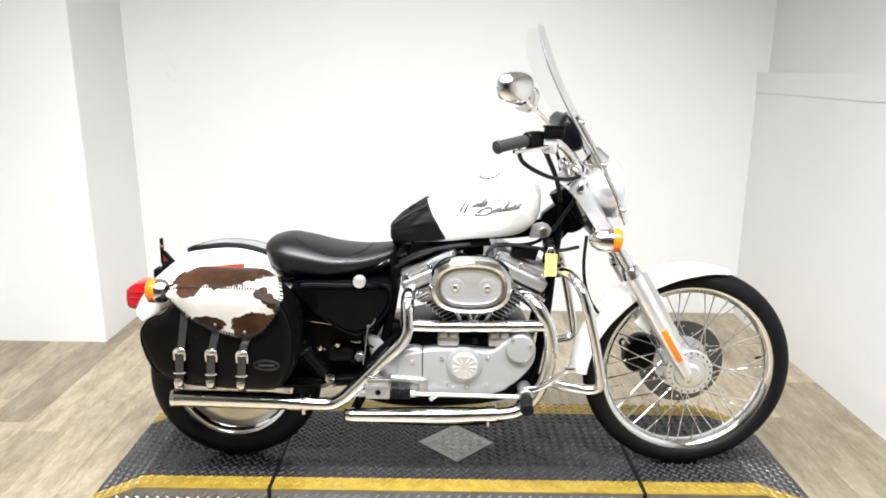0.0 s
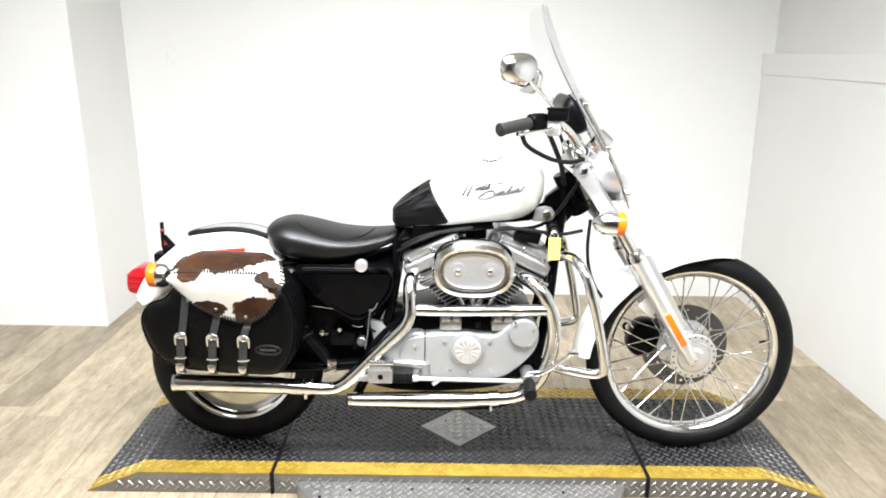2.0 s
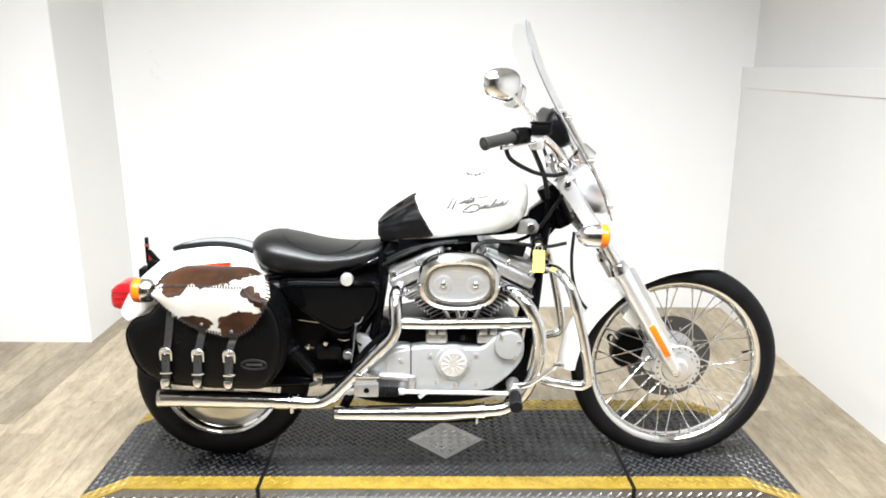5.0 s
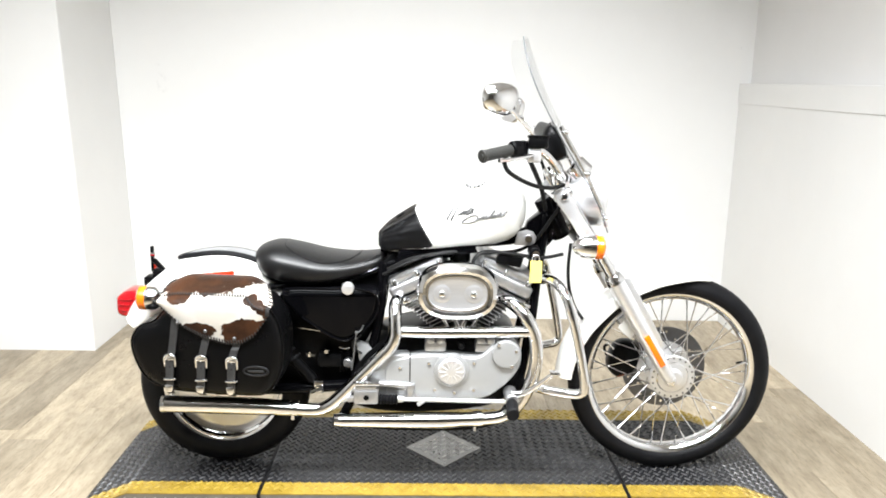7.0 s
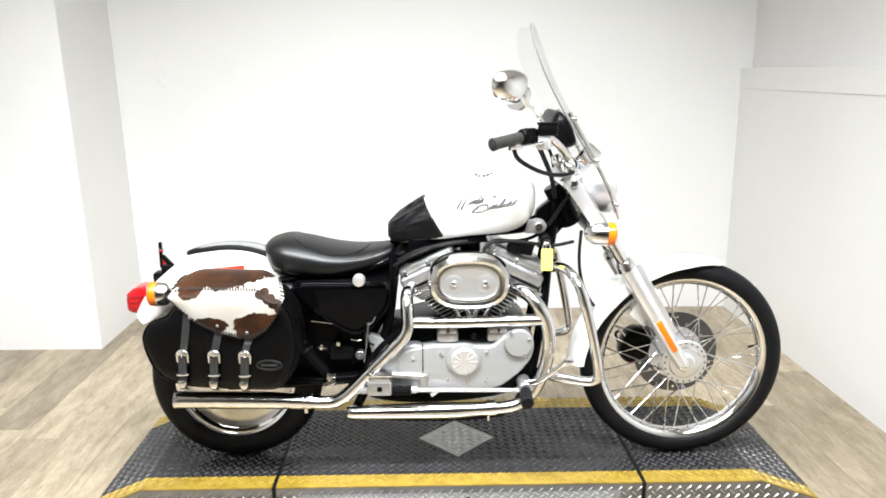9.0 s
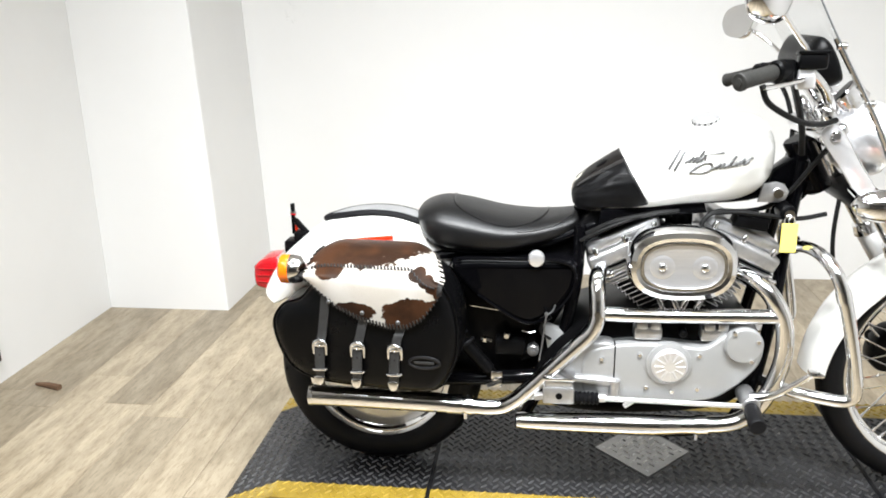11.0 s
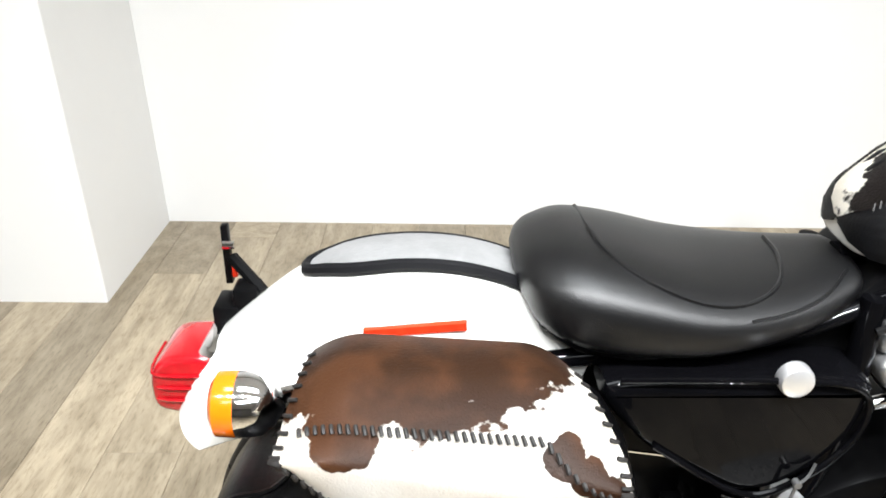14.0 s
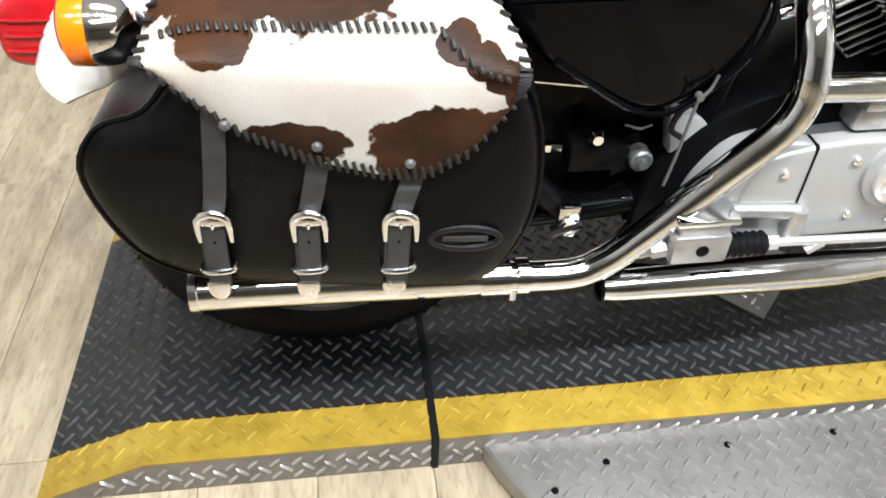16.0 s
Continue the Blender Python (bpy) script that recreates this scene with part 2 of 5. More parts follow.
def hide_material(name, blobs, white=(0.80, 0.76, 0.70), brown=(0.036, 0.0138, 0.0050)):
    """Cowhide: brown patches with ragged edges on white hair. blobs: x, z, half width, half height."""
    m = bpy.data.materials.new(name)
    m.use_nodes = True
    nt = m.node_tree
    N, L = nt.nodes.new, nt.links.new
    b = nt.nodes["Principled BSDF"]
    b.inputs["Roughness"].default_value = 0.46
    b.inputs["Specular IOR Level"].default_value = 0.25
    b.inputs["Sheen Weight"].default_value = 0.05
    co = N("ShaderNodeTexCoord")
    ns = N("ShaderNodeTexNoise")
    ns.inputs["Scale"].default_value, ns.inputs["Detail"].default_value = 34, 8
    L(co.outputs["Object"], ns.inputs["Vector"])
    sep = N("ShaderNodeSeparateXYZ")
    L(co.outputs["Object"], sep.inputs[0])

    def op(kind, a, c):
        n = N("ShaderNodeMath")
        n.operation = kind
        for i, v in enumerate((a, c)):
            if isinstance(v, (int, float)):
                n.inputs[i].default_value = v
            else:
                L(v, n.inputs[i])
        return n.outputs[0]

    low = None
    for axis_u, axis_v, u, v, hu, hv in blobs:
        du = op("DIVIDE", op("SUBTRACT", sep.outputs[axis_u], u), hu)
        dv = op("DIVIDE", op("SUBTRACT", sep.outputs[axis_v], v), hv)
        d = op("ADD", op("MULTIPLY", du, du), op("MULTIPLY", dv, dv))
        low = d if low is None else op("MINIMUM", low, d)
    field = op("ADD", low, op("MULTIPLY", op("SUBTRACT", ns.outputs["Fac"], 0.5), 1.9))
    edge = N("ShaderNodeMapRange")
    edge.inputs["From Min"].default_value, edge.inputs["From Max"].default_value = 0.95, 1.05
    L(field, edge.inputs["Value"])
    hair = N("ShaderNodeTexNoise")
    hair.inputs["Scale"].default_value, hair.inputs["Detail"].default_value = 13, 9
    L(co.outputs["Object"], hair.inputs["Vector"])
    tone = N("ShaderNodeMix")
    tone.data_type = "RGBA"
    hm = N("ShaderNodeMapRange")
    hm.inputs["From Min"].default_value, hm.inputs["From Max"].default_value = 0.42, 0.60
    L(hair.outputs["Fac"], hm.inputs["Value"])
    L(hm.outputs[0], tone.inputs["Factor"])
    tone.inputs["A"].default_value = (*brown, 1)
    tone.inputs["B"].default_value = (brown[0] * 2.3, brown[1] * 2.3, brown[2] * 2.4, 1)
    tone2 = N("ShaderNodeMix")
    tone2.data_type = "RGBA"
    L(hm.outputs[0], tone2.inputs["Factor"])
    tone2.inputs["A"].default_value = (*white, 1)
    tone2.inputs["B"].default_value = (white[0] * 0.93, white[1] * 0.91, white[2] * 0.88, 1)
    mix = N("ShaderNodeMix")
    mix.data_type = "RGBA"
    L(edge.outputs[0], mix.inputs["Factor"])
    L(tone.outputs["Result"], mix.inputs["A"])
    L(tone2.outputs["Result"], mix.inputs["B"])
    L(mix.outputs["Result"], b.inputs["Base Color"])
    fur = N("ShaderNodeTexNoise")
    fur.inputs["Scale"].default_value, fur.inputs["Detail"].default_value = 350, 3
    L(co.outputs["Object"], fur.inputs["Vector"])
    bp = N("ShaderNodeBump")
    bp.inputs["Strength"].default_value, bp.inputs["Distance"].default_value = 0.25, 0.003
    L(fur.outputs["Fac"], bp.inputs["Height"])
    L(bp.outputs[0], b.inputs["Normal"])
    return m


OAK = planks_material()

# ---- shapes ----
origins = {}


def thing(name, at, label, category, group=""):
    ob = new(name)
    ob.empty_display_size = 0.05
    ob.location = at
    origins[ob] = Vector(at)
    return tagged(ob, label, category, group)


def mesh_of(name, bm, material, origin=(0, 0, 0), smooth=38):
    bmesh.ops.recalc_face_normals(bm, faces=bm.faces)
    bmesh.ops.translate(bm, verts=bm.verts, vec=-Vector(origin))
    me = bpy.data.meshes.new(name)
    bm.to_mesh(me)
    bm.free()
    me.materials.append(material)
    if smooth:
        me.polygons.foreach_set("use_smooth", [True] * len(me.polygons))
        me.set_sharp_from_angle(angle=radians(smooth))
    return me


def part(name, bm, material, parent, label="", smooth=38):
    """One mesh under a thing or under a part; its shape is given in the place's own metres."""
    o = origins[parent]
    ob = new(name, mesh_of(name, bm, material, o, smooth))
    ob.parent = parent
    origins[ob] = o
    return tagged(ob, label)


def structure(name, bm, material, label, category, smooth=0):
    ob = new(name, mesh_of(name, bm, material, (0, 0, 0), smooth))
    origins[ob] = Vector((0, 0, 0))
    return tagged(ob, label, category, kind="structure")


def joined(*bms):
    out = bmesh.new()
    for b in bms:
        tmp = bpy.data.meshes.new("tmp")
        b.to_mesh(tmp)
        b.free()
        out.from_mesh(tmp)
        bpy.data.meshes.remove(tmp)
    return out


def box(x0, x1, y0, y1, z0, z1, bevel=0.0, seg=2):
    bm = bmesh.new()
    bmesh.ops.create_cube(bm, size=1)
    bmesh.ops.scale(bm, vec=(abs(x1 - x0), abs(y1 - y0), abs(z1 - z0)), verts=bm.verts)
    bmesh.ops.translate(bm, vec=((x0 + x1) / 2, (y0 + y1) / 2, (z0 + z1) / 2), verts=bm.verts)
    if bevel:
        bmesh.ops.bevel(bm, geom=bm.edges[:], offset=bevel, segments=seg, affect="EDGES", profile=0.5)
    return bm


def loft(rings, caps=True, closed=True):
    """A skin over rings of equally many points."""
    bm = bmesh.new()
    rows = [[bm.verts.new(p) for p in ring] for ring in rings]
    n = len(rows[0])
    for a, b in zip(rows, rows[1:]):
        for i in range(n if closed else n - 1):
            j = (i + 1) % n
            bm.faces.new((a[i], a[j], b[j], b[i]))
    if caps:
        bm.faces.new(rows[0])
        bm.faces.new(rows[-1][::-1])
    return bm


def glide(points, per=6):
    """A smooth line through the points (Catmull-Rom)."""
    p = [Vector(q) for q in points]
    if len(p) < 3:
        return p
    p = [2 * p[0] - p[1], *p, 2 * p[-1] - p[-2]]
    out = []
    for a, b, c, d in zip(p, p[1:], p[2:], p[3:]):
        for k in range(per):
            t = k / per
            out.append(0.5 * (2 * b + (c - a) * t + (2 * a - 5 * b + 4 * c - d) * t * t + (3 * b - a - 3 * c + d) * t ** 3))
    return out + [p[-2]]


def tube(points, r, n=14, per=6, hollow=False):
    """A round pipe along a smooth line; r: one radius or one for each point."""
    line = glide(points, per)
    if isinstance(r, (int, float)):
        radii = [r] * len(line)
    else:
        at = np.linspace(0, len(r) - 1, len(line))
        radii = [float(v) for v in np.interp(at, range(len(r)), r)]
    rings, side = [], None
    for i, p in enumerate(line):
        d = (line[min(i + 1, len(line) - 1)] - line[max(i - 1, 0)]).normalized()
        if side is None:
            side = d.cross(Vector((0, 0, 1)) if abs(d.z) < 0.9 else Vector((1, 0, 0))).normalized()
        side = (side - d * side.dot(d)).normalized()
        up = d.cross(side)
        rings.append([p + radii[i] * (math.cos(a) * side + math.sin(a) * up) for a in (2 * math.pi * k / n for k in range(n))])
    return loft(rings)


def lathe(profile, centre, axis="y", n=40, closed=False):
    """Turns (radius, along) pairs round an axis through centre."""
    c = Vector(centre)
    rings = []
    for r, h in profile:
        ring = []
        for k in range(n):
            a = 2 * math.pi * k / n
            u, v = r * math.cos(a), r * math.sin(a)
            ring.append(c + Vector({"y": (u, h, v), "x": (h, u, v), "z": (u, v, h)}[axis]))
        rings.append(ring)
    if closed:
        rings.append(rings[0])
        bm = loft(rings, caps=False)
        bmesh.ops.remove_doubles(bm, verts=bm.verts, dist=1e-6)
        return bm
    return loft(rings)


def turned(bm, centre, direction):
    """Points a shape made round the z axis at the origin along a direction, and sets it at centre."""
    q = Vector((0, 0, 1)).rotation_difference(Vector(direction).normalized())
    bmesh.ops.transform(bm, matrix=Matrix.Translation(centre) @ q.to_matrix().to_4x4(), verts=bm.verts)
    return bm


def rod(a, b, r, r2=None, n=14, bevel=0.0):
    a, b = Vector(a), Vector(b)
    h = (b - a).length
    r2 = r if r2 is None else r2
    e = bevel
    prof = [(r - e, 0), (r, e), (r2, h - e), (r2 - e, h)] if e else [(r, 0), (r2, h)]
    return turned(lathe(prof, (0, 0, 0), "z", n), a, b - a)


def plate(outline, y0, y1, bevel=0.004, seg=2):
    """A slab with an outline in x and z, between two depths, with rounded rims."""
    bm = bmesh.new()
    f = bm.faces.new([bm.verts.new((x, y0, z)) for x, z in outline])
    ext = bmesh.ops.extrude_face_region(bm, geom=[f])
    bmesh.ops.translate(bm, vec=(0, y1 - y0, 0), verts=[v for v in ext["geom"] if isinstance(v, bmesh.types.BMVert)])
    if bevel:
        rim = [e for e in bm.edges if abs(e.verts[0].co.y - e.verts[1].co.y) < 1e-6]
        bmesh.ops.bevel(bm, geom=rim, offset=bevel, segments=seg, affect="EDGES", profile=0.5)
    return bm


def rounded(points, per=5, closed=True):
    """A smooth closed outline through (x, z) corners."""
    p = [Vector((x, z, 0)) for x, z in points]
    n = len(p)
    out = []
    for i in range(n):
        a, b, c, d = p[i - 1], p[i], p[(i + 1) % n], p[(i + 2) % n]
        for k in range(per):
            t = k / per
            q = 0.5 * (2 * b + (c - a) * t + (2 * a - 5 * b + 4 * c - d) * t * t + (3 * b - a - 3 * c + d) * t ** 3)
            out.append((q.x, q.y))
    return out


def superring(x, zb, zt, hw, power=2.5, n=32, y=0.0, low=None):
    zc, hh = (zb + zt) / 2, (zt - zb) / 2
    ring = []
    for k in range(n):
        a = 2 * math.pi * k / n
        c, s = math.cos(a), math.sin(a)
        p = 2 / (low if low and s < 0 else power)
        ring.append((x, y + hw * math.copysign(abs(c) ** p, c), zc + hh * math.copysign(abs(s) ** p, s)))
    return ring


def spread_rows(rows, count):
    """Even steps through rows of numbers, smoothly."""
    line = []
    rows = [np.array(r, float) for r in rows]
    p = [2 * rows[0] - rows[1], *rows, 2 * rows[-1] - rows[-2]]
    for a, b, c, d in zip(p, p[1:], p[2:], p[3:]):
        for k in range(count):
            t = k / count
            line.append(0.5 * (2 * b + (c - a) * t + (2 * a - 5 * b + 4 * c - d) * t * t + (3 * b - a - 3 * c + d) * t ** 3))
    line.append(rows[-1])
    return line


# ---- the room ----
X0, X1, Y0, Y1, ZC = -1.61, 2.49, -6.2, 1.945, 2.8
structure("floor", box(X0 - 0.15, X1 + 0.15, Y0 - 0.15, Y1 + 0.15, -0.12, -0.012), OAK, "laid laminate floor under the boards", "floor")
structure("wall_north", box(X0 - 0.15, X1 + 0.15, Y1, Y1 + 0.14, -0.012, ZC), WALL, "plain white painted back wall", "wall")
structure("wall_west", box(X0 - 0.14, X0, Y0, Y1, -0.012, ZC), WALL, "plain white painted side wall with a dark panel", "wall")
structure("wall_east", box(X1 + 0.06, X1 + 0.2, Y0, Y1, -0.012, ZC), WALL_SHADED, "upper wall above a white ledge, slightly darkened as shade", "wall")
structure("wall_south", box(X0 - 0.15, X1 + 0.2, Y0 - 0.14, Y0, -0.012, ZC), SHOWROOM, "grey wall at the back of the showroom", "wall")
structure("ceiling", box(X0 - 0.15, X1 + 0.2, Y0 - 0.14, Y1 + 0.14, ZC, ZC + 0.1), CEILING, "plain white ceiling", "ceiling")
pillar = box(X0 - 0.002, -1.012, 1.295, Y1, -0.012, ZC, 0.004, 1)
for v in pillar.verts:
    # the boxing is a little out of plumb
    if v.co.x > -1.3:
        v.co.x -= 0.032 * v.co.z
structure("wall_pillar", pillar, WALL, "white boxed-in pillar in the room corner", "wall")
structure("wall_ledge", box(X1, X1 + 0.058, Y0, Y1, -0.012, 1.31, 0.003, 1), WALL, "white lower wall panel under a narrow ledge", "wall")
structure("trim_ledge", box(X1 - 0.005, X1 + 0.058, Y0, Y1, 1.3070, 1.422, 0.002, 1), WALL, "white painted ledge board along the wall panel", "trim")

# ---- the display platform ----
H = 0.0735
PY0, PYA, PYB, PY1 = -0.25, -0.175, 0.345, 0.435
RAMPS = [(-0.44, 0.004), (-0.27, H), (1.78, H), (1.98, 0.004)]


def deck_z(x):
    return float(np.interp(x, [r[0] for r in RAMPS], [r[1] for r in RAMPS]))


def deck_strip(xs, y0, y1, lift, thick):
    """A sheet that follows the ramps."""
    rings = []
    for x in xs:
        z = deck_z(x) + lift
        rings.append([(x, y0, z), (x, y1, z), (x, y1, z - thick), (x, y0, z - thick)])
    return loft(rings)


def lugs(places, size, height):
    """Raised tread lugs: low lens-shaped ridges, joined. places: x, y, z, turn, slope."""
    verts, faces = [], []
    for x, y, z, turn, slope in places:
        b = len(verts)
        c, s = math.cos(turn), math.sin(turn)
        for u, v, h in ((-1, 0, 0), (-0.5, -0.23, 0), (0.5, -0.23, 0), (1, 0, 0), (0.5, 0.23, 0), (-0.5, 0.23, 0), (-0.62, 0, 1), (0.62, 0, 1)):
            px, py = size * (u * c - v * s), size * (u * s + v * c)
            verts.append((x + px, y + py, z + px * slope + h * height - 0.0004))
        faces += [tuple(b + i for i in f) for f in ((0, 1, 6), (1, 2, 7, 6), (2, 3, 7), (3, 4, 7), (4, 5, 6, 7), (5, 0, 6))]
    me = bpy.data.meshes.new("lugs")
    me.from_pydata(verts, [], faces)
    bm = bmesh.new()
    bm.from_mesh(me)
    bpy.data.meshes.remove(me)
    return bm


PITCH = 0.033


def lug_grid(x0, x1, y0, y1, keep=None):
    """Two square lattices of lugs, the one turned against the other and set in its gaps."""
    out = []
    for i in range(math.ceil(x0 / PITCH) - 1, math.floor(x1 / PITCH) + 2):
        for j in range(math.ceil(y0 / PITCH) - 1, math.floor(y1 / PITCH) + 2):
            for off, turn in ((0.0, -45), (0.5, 45)):
                x, y = (i + off) * PITCH, (j + off) * PITCH
                if not (x0 + 0.005 < x < x1 - 0.005 and y0 + 0.005 < y < y1 - 0.005) or (keep and not keep(x, y)):
                    continue
                slope = (deck_z(x + 0.005) - deck_z(x - 0.005)) / 0.01
                out.append((x, y, deck_z(x), radians(turn), slope))
    return out


def tread(name, bm, material, parent, label):
    return tagged(part(name, bm, material, parent, label, 50), kind="stuff")


DX, DY = 0.775, 0.085
def on_diamond(x, y):
    return abs(x - DX) / 0.142 + abs(y - DY) / 0.15 < 1.0


sections = [("ramp_section", -0.44, 0.155, "black tread-plate ramp section with yellow edges"),
            ("centre_section", 0.168, 1.378, "black tread-plate centre section with yellow edges"),
            ("ramp_section", 1.392, 1.98, "black tread-plate ramp section with yellow edges")]
platform = thing("display_platform", (0.775, 0.09, 0), "low black tread-plate display platform with yellow borders", "platform")
for name, a, b, text in sections:
    xs = sorted({a, b, *(r[0] for r in RAMPS if a < r[0] < b)})
    sec = part(name, deck_strip(xs, PYA + 0.001, PYB - 0.001, 0, 0.004), DECK, platform, text, 0)
    for y0, y1 in ((PY0, PYA), (PYB, PY1)):
        part("yellow_border", deck_strip(xs, y0, y1, 0.0006, 0.004), YELLOW, sec, "yellow painted tread border", 0)
        tread("border_tread", lugs(lug_grid(a, b, y0, y1), 0.0138, 0.0046), YELLOW_LUG, sec, "raised yellow tread lugs")
    tread("deck_tread", lugs(lug_grid(a, b, PYA, PYB, lambda x, y: not on_diamond(x, y)), 0.0138, 0.0046), LUG, sec, "raised dark tread lugs")
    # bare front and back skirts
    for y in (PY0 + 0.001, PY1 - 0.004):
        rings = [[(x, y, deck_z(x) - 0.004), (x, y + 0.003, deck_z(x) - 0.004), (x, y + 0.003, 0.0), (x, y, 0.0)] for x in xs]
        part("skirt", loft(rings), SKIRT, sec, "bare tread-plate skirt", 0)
    sk = [(x, z, 0, turn, 0) for x, z, _, turn, _ in lug_grid(a, b, 0.006, H - 0.004) if z + 0.010 < deck_z(x) - 0.004]
    bm = lugs(sk, 0.0135, 0.0045)
    bmesh.ops.transform(bm, matrix=Matrix(((1, 0, 0, 0), (0, 0, -1, PY0 + 0.001), (0, 1, 0, 0), (0, 0, 0, 1))), verts=bm.verts)
    tread("skirt_tread", bm, STEEL_LUG, sec, "raised bare lugs")
for x in (0.1615, 1.385):
    part("joint_strip", box(x - 0.006, x + 0.006, PY0 - 0.004, PY1, 0.0, H + 0.002, 0.002, 1), RUBBER, platform, "black rubber strip between sections")
bm = bmesh.new()
top = [bm.verts.new((DX + u * 0.138, DY + v * 0.146, H + 0.003)) for u, v in ((-1, 0), (0, -1), (1, 0), (0, 1))]
f = bm.faces.new(top)
ext = bmesh.ops.extrude_face_region(bm, geom=[f])
bmesh.ops.translate(bm, vec=(0, 0, -0.004), verts=[v for v in ext["geom"] if isinstance(v, bmesh.types.BMVert)])
diamond = part("diamond_plate", bm, TREAD_STEEL, platform, "bare tread-plate diamond", 0)
tread("diamond_tread", lugs([(x, y, z + 0.003, t, w) for x, y, z, t, w in lug_grid(DX - 0.14, DX + 0.14, DY - 0.15, DY + 0.15, lambda x, y: abs(x - DX) / 0.138 + abs(y - DY) / 0.146 < 0.88)], 0.0128, 0.003),
      STEEL_LUG, diamond, "raised bare lugs")
for u, v in ((-0.82, 0), (0, -0.82), (0.82, 0), (0, 0.82)):
    part("screw", lathe([(0.005, 0), (0.0045, 0.0015)], (DX + u * 0.138, DY + v * 0.146, H + 0.003), "z", 10), CAST, diamond)

TX, TY, TR, TZ = 0.775, -0.03, 0.58, 0.046
turntable = thing("turntable", (TX, TY, 0), "round bare-metal tread-plate turntable disc under the platform", "turntable")
part("disc", lathe([(TR - 0.01, 0.0), (TR, 0.006), (TR, TZ - 0.004), (TR - 0.004, TZ)], (TX, TY, 0), "z", 96), TREAD_STEEL, turntable, "bare tread-plate disc", 30)
tt = [(x, y, TZ, t, 0) for x, y, _, t, _ in lug_grid(TX - TR, TX + TR, PY0 - 0.40, PY0 - 0.006, lambda x, y: (x - TX) ** 2 + (y - TY) ** 2 < (TR - 0.02) ** 2)]
tread("disc_tread", lugs(tt, 0.0135, 0.0042), STEEL_LUG, turntable, "raised bare lugs")
for x, y in ((0.42, -0.30), (0.62, -0.29), (0.80, -0.285), (1.1, -0.30), (0.33, -0.34)):
    part("screw", lathe([(0.006, 0), (0.005, 0.002)], (x, y, TZ), "z", 10), SATIN_BLACK, turntable)

# ---- the motorcycle ----
bike = thing("motorcycle", (0.77, 0, H), "white and chrome cruiser motorcycle parked on the platform", "motorcycle")
FW, FR = Vector((1.553, -0.025, H + 0.353)), 0.353
RW, RR = Vector((0.008, 0.0, H + 0.295)), 0.295


def wheel(name, c, R, width, rim_r, text):
    w = width / 2
    tyre = []
    for k in range(15):
        a = math.pi * k / 14
        tyre.append((rim_r + (R - rim_r) * math.sin(a) ** 0.75, -w * math.cos(a) * (1 if 0 < k < 14 else 0.8)))
    tyre += [(rim_r - 0.004, w * 0.55), (rim_r - 0.004, -w * 0.55)]
    ob = part(name, lathe(tyre, c, "y", 72, True), RUBBER, bike, text, 60)
    return ob


# front wheel: spoked
fwheel = wheel("front_wheel", FW, FR, 0.088, 0.293, "black tyre on a chrome spoked wheel")
part("rim", lathe([(r + 0.005, h) for r, h in [(0.292, -0.032), (0.298, -0.028), (0.290, -0.024), (0.274, -0.016), (0.269, 0), (0.274, 0.016), (0.290, 0.024), (0.298, 0.028), (0.292, 0.032), (0.280, 0.028), (0.264, 0.014), (0.262, 0), (0.264, -0.014), (0.280, -0.028)]], FW, "y", 72, True), CHROME, fwheel, "chrome rim", 60)
part("hub", lathe([(0.016, -0.076), (0.026, -0.075), (0.030, -0.066), (0.034, -0.058), (0.066, -0.053), (0.075, -0.053), (0.078, -0.050), (0.078, -0.045), (0.074, -0.042), (0.034, -0.036), (0.03, 0.03), (0.05, 0.036), (0.05, 0.045), (0.02, 0.05)], FW, "y", 40), POLISHED, fwheel, "polished hub")
for k in range(20):
    a = 2 * math.pi * k / 20
    part("spoke_head", lathe([(0.0035, -0.0532), (0.0035, -0.0545), (0.002, -0.0555)], FW + Vector((0.069 * math.cos(a), 0, 0.069 * math.sin(a))), "y", 8), EMBLEM, fwheel)
part("hub_ring", lathe([(0.050, -0.0545), (0.053, -0.0575), (0.056, -0.0545)], FW, "y", 40), CHROME, fwheel)
for k in range(40):
    a = 2 * math.pi * k / 40
    sgn = -1 if k % 2 else 1
    lean = radians(38) * (1 if (k // 2) % 2 else -1)
    p0 = FW + Vector((0.068 * math.cos(a + lean), 0.046 * sgn, 0.068 * math.sin(a + lean)))
    p1 = FW + Vector((0.268 * math.cos(a), 0.010 * sgn, 0.268 * math.sin(a)))
    part("spoke", joined(rod(p0, p1, 0.0021, n=6), rod(p1 + (p0 - p1) * 0.06, p1, 0.0034, n=6)), CHROME, fwheel)
part("valve", rod(FW + Vector((0.238, 0.0, 0.035)), FW + Vector((0.26, 0, 0.04)), 0.004, n=8), SATIN_BLACK, fwheel)
disc = lathe([(0.088, 0.052), (0.148, 0.052), (0.148, 0.057), (0.088, 0.057)], FW, "y", 60, True)
part("brake_disc", disc, DISC_STEEL, fwheel, "dark drilled brake disc")
for k in range(20):
    a = 2 * math.pi * k / 20
    r = 0.13 if k % 2 else 0.108
    part("disc_hole", lathe([(0.0045, 0.0508), (0.0045, 0.0515)], FW + Vector((r * math.cos(a), 0, r * math.sin(a))), "y", 8), CHROME, fwheel)
part("disc_carrier", lathe([(0.045, 0.05), (0.095, 0.0515), (0.095, 0.056), (0.045, 0.056)], FW, "y", 40, True), POLISHED, fwheel)
